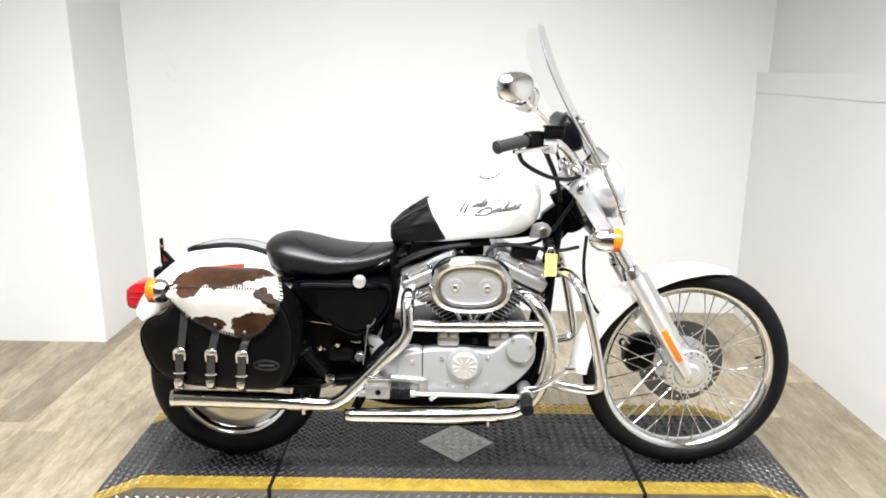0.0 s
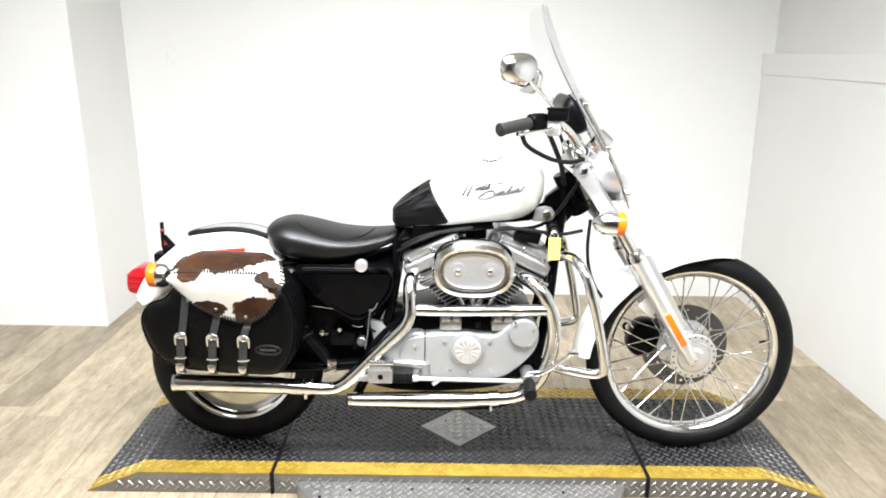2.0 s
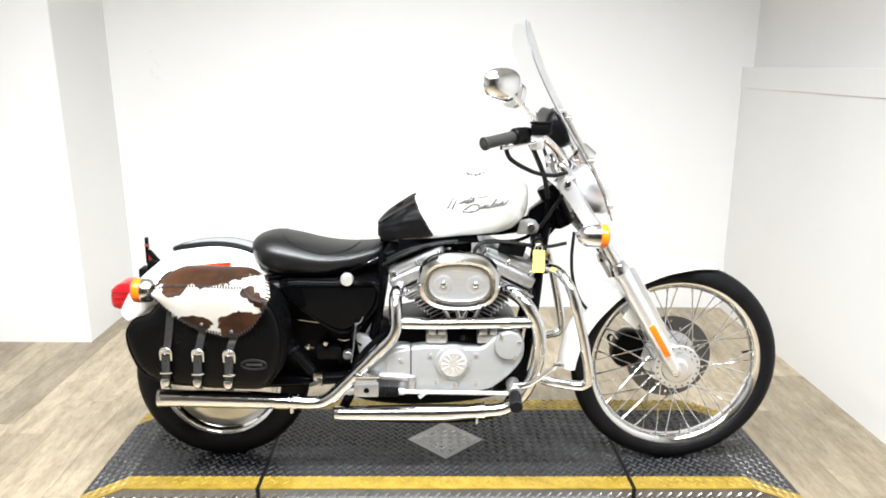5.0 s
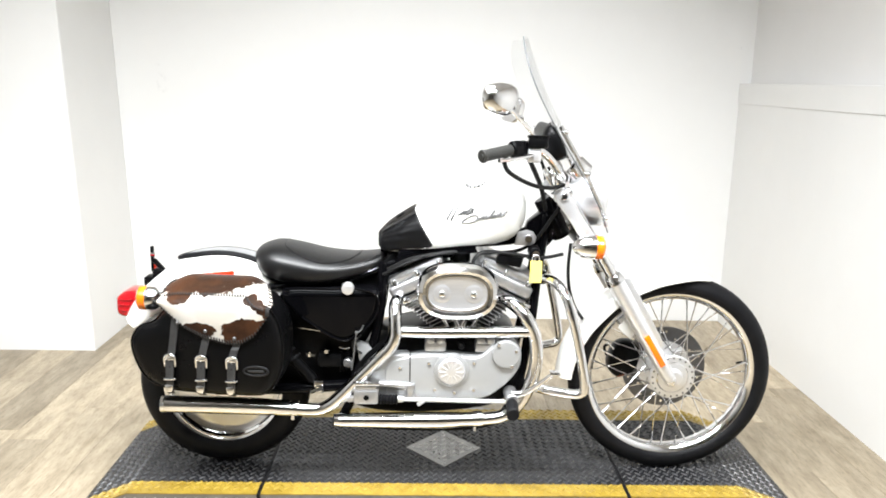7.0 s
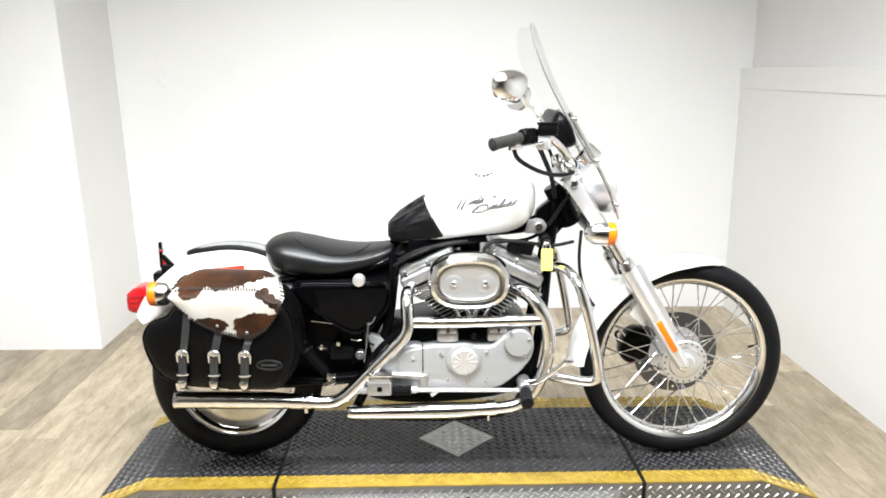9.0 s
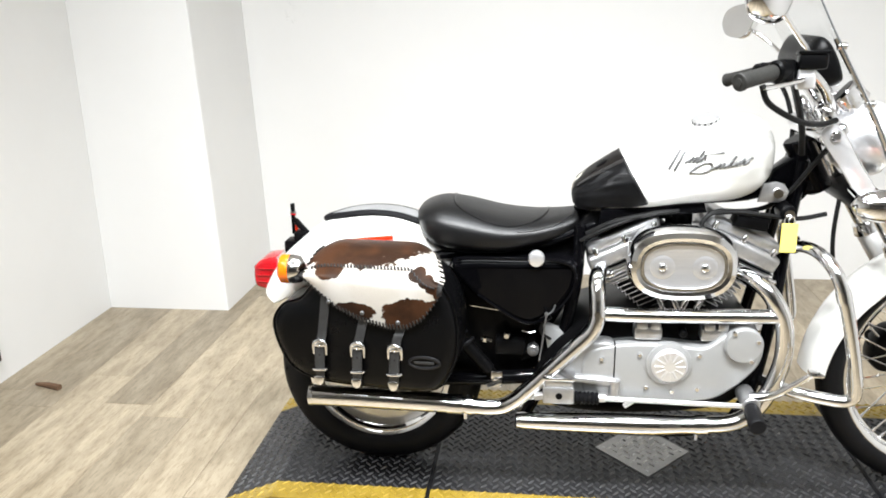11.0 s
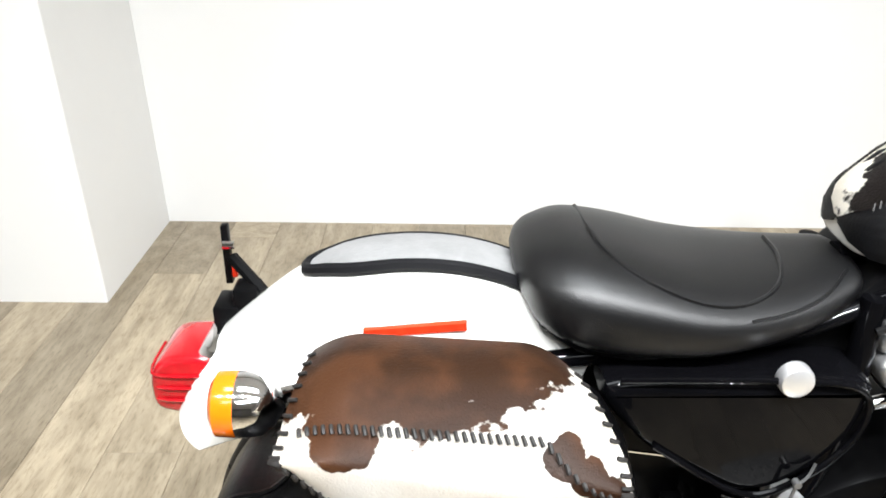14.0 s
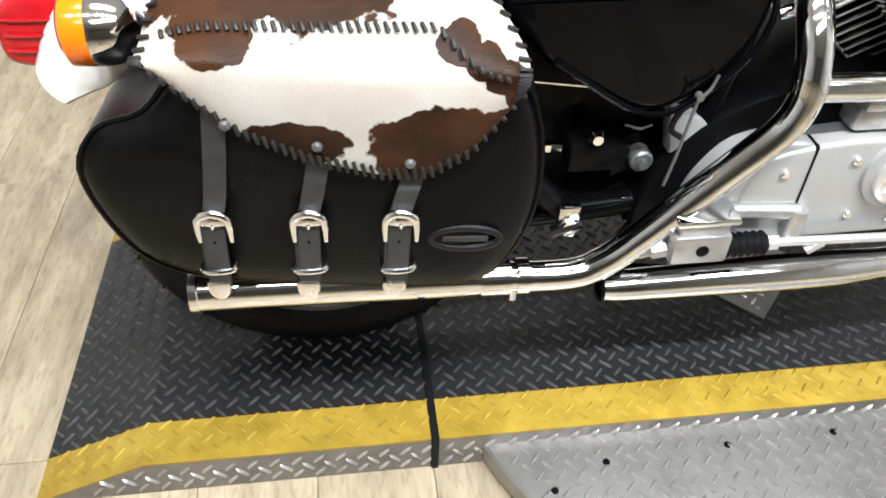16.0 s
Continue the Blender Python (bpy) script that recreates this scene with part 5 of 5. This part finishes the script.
# headlight
hl = part("headlight", lathe([(0.03, -0.115), (0.06, -0.10), (0.082, -0.06), (0.09, -0.01), (0.092, 0.0), (0.088, 0.01), (0.08, 0.008)], (1.275, 0, 1.03), "x", 40), POLISHED, bike, "round bright headlight")
part("headlight_lens", lathe([(0.084, 0.004), (0.07, 0.016), (0.04, 0.024), (0.005, 0.027)], (1.275, 0, 1.03), "x", 36), LENS, hl, "clear headlight lens")
part("headlight_mount", plate([(1.14, 1.03), (1.16, 1.09), (1.24, 1.12), (1.25, 1.09), (1.19, 1.04)], -0.02, 0.02, 0.005), CHROME, hl)
# cables
for pts, r in (([(0.925, -0.268, 1.185), (0.945, -0.262, 1.145), (1.02, -0.22, 1.103), (1.09, -0.16, 1.086), (1.135, -0.13, 1.092)], 0.0068), ([(1.0, -0.215, 1.20), (1.04, -0.15, 1.13), (1.07, -0.10, 1.07), (1.09, -0.06, 1.0)], 0.008),
               ([(1.105, 0.235, 1.15), (1.12, 0.18, 1.09), (1.11, 0.10, 1.0), (1.06, 0.08, 0.8)], 0.006), ([(1.15, -0.11, 1.05), (1.11, -0.09, 0.98), (1.06, -0.07, 0.9), (1.0, -0.06, 0.86), (0.90, -0.05, 0.85)], 0.006),
               ([(1.17, -0.115, 0.90), (1.165, -0.12, 0.82), (1.172, -0.12, 0.75), (1.195, -0.11, 0.685), (1.24, -0.05, 0.62)], 0.0055), ([(0.87, -0.11, 0.86), (0.93, -0.12, 0.868), (0.99, -0.12, 0.862), (1.08, -0.11, 0.85), (1.15, -0.10, 0.86)], 0.006),
               ([(0.86, -0.115, 0.80), (0.855, -0.12, 0.84), (0.89, -0.11, 0.866), (0.96, -0.10, 0.862)], 0.006), ([(0.575, -0.10, 0.80), (0.64, -0.11, 0.835), (0.72, -0.11, 0.855), (0.80, -0.10, 0.865)], 0.007),
               ([(0.56, -0.11, 0.785), (0.62, -0.12, 0.82), (0.70, -0.11, 0.85)], 0.005),
               ([(0.49, -0.13, 0.52), (0.465, -0.145, 0.545), (0.47, -0.15, 0.575), (0.49, -0.15, 0.59)], 0.004)):
    part("cable", tube(pts, r, 8, 6), CABLE, bike, "black cable")
part("brake_line", tube([(1.355, 0.03, 0.51), (1.335, 0.02, 0.50), (1.345, 0.02, 0.47)], 0.005, 8), CABLE, bike)
part("wire_box", plate([(0.93, 0.83), (0.94, 0.858), (1.02, 0.85), (1.01, 0.815)], -0.12, -0.06, 0.006), SATIN_BLACK, bike, "black connector block")
ign = part("ignition_switch", joined(rod((1.055, -0.07, 0.865), (1.055, -0.125, 0.865), 0.020, n=20, bevel=0.003)), SATIN_BLACK, bike, "black ignition switch")
part("key_ring", joined(rod((1.055, -0.125, 0.865), (1.055, -0.135, 0.865), 0.012, n=14), tube([(1.055 + 0.012 * math.cos(a), -0.137, 0.85 + 0.014 * math.sin(a)) for a in np.linspace(0, 6.28, 12)], 0.0018, 6, 2)), CHROME, ign)
# dark clutter between tank tail, swingarm and engine
part("battery_strap", rod((0.27, -0.10, 0.598), (0.42, -0.10, 0.577), 0.0022, n=6), CHROME, bike)
part("linkage_lever", joined(tube([(0.478, -0.17, 0.605), (0.474, -0.17, 0.575), (0.468, -0.17, 0.52), (0.461, -0.17, 0.475)], 0.0022, 8, 4), rod((0.478, -0.174, 0.605), (0.478, -0.164, 0.605), 0.0048, n=10), tube([(0.478, -0.17, 0.603), (0.492, -0.165, 0.612), (0.500, -0.16, 0.628)], 0.002, 6, 3)), EMBLEM, bike, "thin bent linkage lever")
part("fuse_block", box(0.345, 0.425, -0.125, -0.08, 0.468, 0.512, 0.006), SATIN_BLACK, bike, "small black fuse block")
part("mount_washer", joined(rod((0.445, -0.10, 0.482), (0.445, -0.128, 0.482), 0.016, n=18, bevel=0.003), rod((0.445, -0.128, 0.482), (0.445, -0.136, 0.482), 0.007, n=6)), EMBLEM, bike)
part("hose_end", joined(rod((0.305, -0.11, 0.507), (0.335, -0.11, 0.503), 0.007, n=8), rod((0.312, -0.11, 0.506), (0.320, -0.11, 0.505), 0.010, n=6)), CHROME, bike)
part("cable_clip", tube([(0.415, -0.115, 0.535), (0.435, -0.12, 0.532), (0.45, -0.12, 0.536)], 0.0026, 6, 3), CHROME, bike)
part("linkage_bolt", lathe([(0.010, -0.09), (0.010, -0.128), (0.011, -0.13), (0.007, -0.138)], (0.375, 0, 0.527), "y", 12), CHROME, bike)
part("side_plate", plate([(0.415, 0.44), (0.415, 0.50), (0.445, 0.515), (0.46, 0.46)], -0.10, -0.09, 0.004), SATIN_BLACK, bike)

# ---- key tag ----
tagcard = thing("key_tag", (1.06, -0.138, 0.775), "yellow card key tag hanging from the ignition switch", "key tag")
part("card", box(1.038, 1.076, -0.140, -0.1385, 0.772, 0.845, 0.0006, 1), TAG, tagcard)
part("tag_loop", tube([(1.056, -0.139, 0.842), (1.052, -0.138, 0.852), (1.057, -0.137, 0.86)], 0.0012, 6), CHROME, tagcard)

# ---- tank bib ----
bib2 = thing("tank_bib", (0.64, 0, 0.90), "black leather tank bib with a dark cowhide crown panel", "tank cover")
def bib_end(ang):
    x = 0.70
    for _ in range(8):
        x = 0.655 + (0.992 - on_tank(x, ang).z) * 0.62
    return min(max(x, 0.60), 0.742)
rings_o = []
angs = list(np.linspace(-28, 208, 49))
for k in range(15):
    t = k / 14
    rings_o.append([on_tank(0.541 + (bib_end(a) - 0.541) * t, a, 0.0065 + (0.0034 * math.sin(a * 0.16 + 9 * t + 2 * math.sin(a * 0.05)) + 0.0022 * math.sin(a * 0.37 - 6 * t)) * math.sin(math.pi * t)) for a in angs])
rings_o.insert(0, [p.lerp(Vector((0.5385, 0, 0.882)), 0.9) for p in rings_o[0]])
sheet = loft(rings_o, False, False)
bmesh.ops.solidify(sheet, geom=sheet.faces[:], thickness=0.003)
leather = part("leather_panel", sheet, BIB_LEATHER, bib2, "wrinkled black leather", 60)
HIDE_DARK = hide_material("dark_cowhide", [(0, 1, 0.03, -0.045, 0.14, 0.09), (0, 1, 0.09, 0.02, 0.06, 0.06)], (0.74, 0.70, 0.62), (0.005, 0.0028, 0.002))
rings_h = []
for k in range(13):
    t = k / 12
    rings_h.append([on_tank(0.5395 + (bib_end(a) + 0.002 - 0.5395) * t, a, 0.0095) for a in np.linspace(53, 127, 25)])
rings_h.insert(0, [p.lerp(Vector((0.537, 0, 0.885)), 0.8) for p in rings_h[0]])
crown = loft(rings_h, False, False)
bmesh.ops.solidify(crown, geom=crown.faces[:], thickness=0.004)
hp = part("hide_panel", crown, HIDE_DARK, bib2, "dark cowhide crown panel", 60)
for side in (53, 127):
    for k in range(22):
        x = 0.550 + (bib_end(side) - 0.550) * (k + 0.5) / 22
        d = 4 if side < 90 else -4
        part("stitch", rod(on_tank(x, side - d, 0.010), on_tank(x + 0.003, side + d, 0.012), 0.0013, n=5), LACE, hp)
part("edge_piping", tube([on_tank(bib_end(a), a, 0.006) for a in np.linspace(-25, 205, 30)], 0.0038, 6, 2), BIB_LEATHER, leather)
part("concho", turned(lathe([(0.017, 0.0), (0.0165, 0.002), (0.012, 0.0035), (0.011, 0.0025), (0.002, 0.004)], (0, 0, 0), "z", 28), on_tank(0.612, 100, 0.0095), (-0.55, -0.12, 0.83)), SATIN_BLACK, hp, "round dark metal concho")

# ---- saddlebag ----
bag = thing("saddlebag", (0.03, -0.2, 0.44), "black leather saddlebag with brown-and-white cowhide lid and buckled straps", "saddlebag")
BAGM = Matrix.Translation((0.03, -0.285, 0)) @ Matrix.Rotation(radians(-5), 4, "Z") @ Matrix.Translation((-0.03, 0.285, 0))


def bagged(bm):
    bmesh.ops.transform(bm, matrix=BAGM, verts=bm.verts)
    return bm


body_line = rounded([(-0.145, 0.665), (-0.195, 0.645), (-0.226, 0.595), (-0.214, 0.525), (-0.180, 0.468), (-0.11, 0.438), (0.0, 0.430), (0.12, 0.428), (0.205, 0.436), (0.245, 0.49), (0.262, 0.56), (0.258, 0.64), (0.235, 0.70), (0.18, 0.745), (0.0, 0.75), (-0.09, 0.72)], 4)
bx, bz = 0.03, 0.585
rings = []
for y, k in ((-0.125, 0.955), (-0.135, 0.985), (-0.16, 1.0), (-0.225, 1.0), (-0.25, 0.992), (-0.266, 0.97), (-0.276, 0.93), (-0.282, 0.86), (-0.287, 0.7), (-0.289, 0.4), (-0.29, 0.1)):
    rings.append([(bx + (x - bx) * k, y + 0.004 * math.sin(9 * x) * math.cos(8 * z), bz + (z - bz) * k) for x, z in body_line])
bag_body = part("bag_body", bagged(loft(rings)), LEATHER, bag, "black leather bag body", 70)
part("bag_piping", bagged(tube([(bx + (x - bx) * 0.985, -0.262, bz + (z - bz) * 0.985) for x, z in body_line] + [(bx + (body_line[0][0] - bx) * 0.985, -0.262, bz + (body_line[0][1] - bz) * 0.985)], 0.0035, 6, 1)), LEATHER, bag_body)

HIDE = hide_material("brown_white_cowhide", [
    (0, 1, -0.015, 0.05, 0.185, 0.112), (0, 1, -0.11, 0.025, 0.075, 0.068), (0, 2, -0.088, 0.312, 0.036, 0.026), (0, 2, 0.138, 0.303, 0.022, 0.014), (0, 2, 0.158, 0.292, 0.020, 0.014), (0, 2, 0.178, 0.278, 0.020, 0.014), (0, 2, 0.197, 0.264, 0.020, 0.018),
    (0, 2, -0.025, 0.208, 0.056, 0.026), (0, 2, 0.120, 0.198, 0.070, 0.052), (0, 2, 0.176, 0.222, 0.030, 0.026)])


def lid_point(u, v):
    """u: along the bag, rear to front; v: 0 at the back of the top, 1 at the flap's lower edge."""
    ridge = 0.42
    u, v = float(u), float(v)
    zb = float(np.interp(u, [0, 0.05, 0.12, 0.24, 0.42, 0.62, 0.75, 0.86, 0.94, 1.0], [0.734, 0.722, 0.698, 0.660, 0.628, 0.610, 0.612, 0.637, 0.675, 0.708]))
    end = min(1, min(u, 1 - u) / 0.22)
    sag = (0.018 if u < 0.5 else 0.024) * (1 - end) ** 2
    if v < ridge:
        s = v / ridge
        x = -0.122 - 0.008 * s + u * (0.306 + 0.056 * s)
        y = -0.128 - 0.138 * s
        z = 0.784 - 0.032 * s ** 1.5 - sag * (1.5 - 0.5 * s) + 0.008 * math.sin(math.pi * s)
    else:
        s = (v - ridge) / (1 - ridge)
        x = -0.130 + u * 0.362 + 0.006 * s * (0.5 - u)
        fold = min(1.0, s / 0.25)
        y = -0.266 - 0.030 * math.sin(fold * math.pi / 2) - 0.004 * math.sin(math.pi * s)
        zr = 0.752 - sag
        z = zr + (zb - zr) * s
    return Vector((x, y, z))


sheet = loft([[lid_point(u, v) for u in np.linspace(0, 1, 41)] for v in np.linspace(0, 1, 33)], False, False)
bmesh.ops.solidify(sheet, geom=sheet.faces[:], thickness=-0.005)
lid = part("lid", bagged(sheet), HIDE, bag, "brown and white cowhide lid laced at its edges", 60)


def lace(p, q):
    p, q = BAGM @ p, BAGM @ q
    part("stitch", tube([p, (p + q) / 2 + Vector((0, -0.0015, 0.0008)), q], 0.0024, 6, 2), LACE, lid)


for k in range(42):
    u = (k + 0.5) / 42
    a, b = lid_point(u, 0.955), lid_point(min(1, u + 0.008), 1.0)
    lace(a + Vector((0, -0.002, 0)), b + Vector((0.0, -0.002, -0.003)))
for k in range(38):
    u = 0.05 + 0.9 * (k + 0.5) / 38
    v = 0.405 + max(0.0, u - 0.76) * 1.1
    lace(lid_point(u, v) + Vector((0, -0.001, 0.003)), lid_point(u + 0.008, v + 0.02) + Vector((0, -0.003, 0.002)))
for v in np.linspace(0.06, 0.9, 16):
    for u, d in ((0.0, 0.03), (1.0, -0.03)):
        lace(lid_point(u, v) + Vector((0, -0.001, 0.002)), lid_point(u + d, v + 0.01) + Vector((0, -0.003, 0.003)))
for x, z in ((-0.055, 0.672), (0.03, 0.648), (0.12, 0.628)):
    part("rivet", bagged(lathe([(0.0055, -0.300), (0.0055, -0.303), (0.003, -0.305)], (x, 0, z), "y", 14)), EMBLEM, lid)

for x in (-0.087, 0.012, 0.108):
    lean = -0.006
    top = float(np.interp(x, [-0.087, 0.012, 0.108], [0.715, 0.650, 0.630]))
    line = [(x + 0.012 + (top - 0.6) * 0.12, -0.286, top), (x + 0.010 + (top - 0.6) * 0.1, -0.288, top - 0.03), (x + 0.008, -0.294, 0.585), (x + lean * 0.5, -0.296, 0.54), (x + lean, -0.292, 0.48), (x + lean * 1.5, -0.284, 0.442), (x + lean * 1.5, -0.272, 0.428)]
    rings = []
    for p in glide(line, 4):
        rings.append([p + Vector(o) for o in ((-0.0115, 0, 0), (-0.0115, -0.004, 0), (0.0115, -0.004, 0), (0.0115, 0, 0))])
    st = part("strap", bagged(loft(rings)), STRAP, bag, "black leather strap with a chrome buckle", 30)
    bx0, bz0 = x + 0.002, 0.548
    # an arched buckle with a broad domed crown, the tail end laid through it
    arch = [(bx0 + a, -0.304, bz0 + b) for a, b in ((-0.0165, -0.018), (-0.0165, 0.002), (-0.0135, 0.014), (0.0, 0.0195), (0.0135, 0.014), (0.0165, 0.002), (0.0165, -0.018))]
    dome = []
    for y, k in ((-0.298, 1.0), (-0.303, 0.96), (-0.3065, 0.75), (-0.308, 0.35)):
        dome.append([(bx0 + a * k, y, bz0 + 0.009 + b * k) for a, b in rounded([(-0.0145, -0.006), (-0.0145, 0.002), (-0.009, 0.0085), (0.009, 0.0085), (0.0145, 0.002), (0.0145, -0.006)], 3)])
    part("buckle", bagged(joined(tube(arch, [0.0026, 0.0042, 0.005, 0.0052, 0.005, 0.0042, 0.0026], 10, 4), loft(dome))), CHROME, st, "chrome buckle with a domed crown")
    part("buckle_stud", bagged(lathe([(0.0026, -0.306), (0.0022, -0.3095), (0.0008, -0.311)], (bx0, 0, bz0 + 0.004), "y", 10)), CHROME, st)
    part("strap_tail", bagged(plate([(bx0 - 0.0125, 0.552), (bx0 + 0.0115, 0.552), (bx0 + 0.006, 0.462), (bx0 - 0.0175, 0.462)], -0.3035, -0.2975, 0.0015)), STRAP, st)
    keeper = [(bx0 + a, y, 0.4895 + 0.06 * a) for a, y in ((-0.0215, -0.294), (-0.0215, -0.302), (-0.0165, -0.3065), (-0.004, -0.308), (0.0085, -0.3065), (0.0135, -0.302), (0.0135, -0.294))]
    part("keeper", bagged(tube(keeper, 0.0036, 8, 3)), CHROME, st, "chrome keeper")
    tip = rounded([(bx0 - 0.0205, 0.468), (bx0 - 0.008, 0.470), (bx0 + 0.0045, 0.468), (bx0 + 0.0035, 0.454), (bx0 - 0.001, 0.446), (bx0 - 0.008, 0.443), (bx0 - 0.0155, 0.446), (bx0 - 0.0205, 0.454)], 3)
    part("strap_tip", bagged(plate(tip, -0.305, -0.2915, 0.003)), CHROME, st, "chrome strap tip")
    part("strap_hole", bagged(lathe([(0.0019, -0.304), (0.0019, -0.3032)], (bx0 - 0.002, 0, 0.528), "y", 8)), SATIN_BLACK, st)
badge = part("badge", bagged(tube([(0.180 + 0.038 * math.cos(a), -0.2885, 0.520 + 0.0145 * math.sin(a)) for a in np.linspace(0, 2 * math.pi, 33)], 0.0042, 8, 1)), BIB_LEATHER, bag, "embossed oval leather badge")
part("badge_bar", bagged(box(0.155, 0.205, -0.2915, -0.284, 0.5165, 0.5235, 0.001)), STRAP, badge)
part("bag_mount", tube([(0.20, -0.12, 0.47), (0.05, -0.118, 0.455), (-0.1, -0.115, 0.47)], 0.008, 8), CHROME, bag)

# ---- small things by the west wall ----
panel = thing("wall_panel", (X0, 0.0, 0.1), "dark brown framed panel hung low on the white wall", "panel")
part("panel_frame", joined(box(X0, X0 + 0.03, -0.55, 0.47, 0.10, 0.15, 0.003), box(X0, X0 + 0.03, 0.42, 0.47, 0.15, 1.1, 0.003), box(X0, X0 + 0.03, -0.55, -0.50, 0.15, 1.1, 0.003), box(X0, X0 + 0.03, -0.55, 0.47, 1.1, 1.15, 0.003)), DARK_WOOD, panel)
part("panel_sheet", box(X0, X0 + 0.015, -0.5, 0.42, 0.15, 1.1), DARK_WOOD, panel)
stick = thing("wood_offcut", (-1.40, 0.455, 0), "small brown offcut lying on the floor by the wall", "offcut")
part("offcut", tube([(-1.455, 0.468, 0.008), (-1.40, 0.458, 0.010), (-1.345, 0.444, 0.009)], [0.006, 0.012, 0.013], 8, 3), STICK, stick)

# ---- floor boards ----
floor = bpy.data.objects["floor"]
rnd = random.Random(4)
PW, PL = 0.182, 1.22
plank_mesh = mesh_of("plank", box(-PW / 2 + 0.0005, PW / 2 - 0.0005, -PL / 2 + 0.0005, PL / 2 - 0.0005, -0.0118, 0.0, 0.0009, 1), OAK, (0, 0, 0), 0)
for i in range(24):
    x = X0 - 0.05 + (i + 0.5) * PW
    y = Y0 + rnd.uniform(-0.9, 0.0)
    while y < Y1:
        a, e = max(y, Y0), min(y + PL, Y1)
        if e - a > 0.02:
            ob = new("plank", plank_mesh)
            ob.parent = floor
            ob.location, ob.scale = (x, (a + e) / 2, 0), (1, (e - a) / PL, 1)
        y += PL
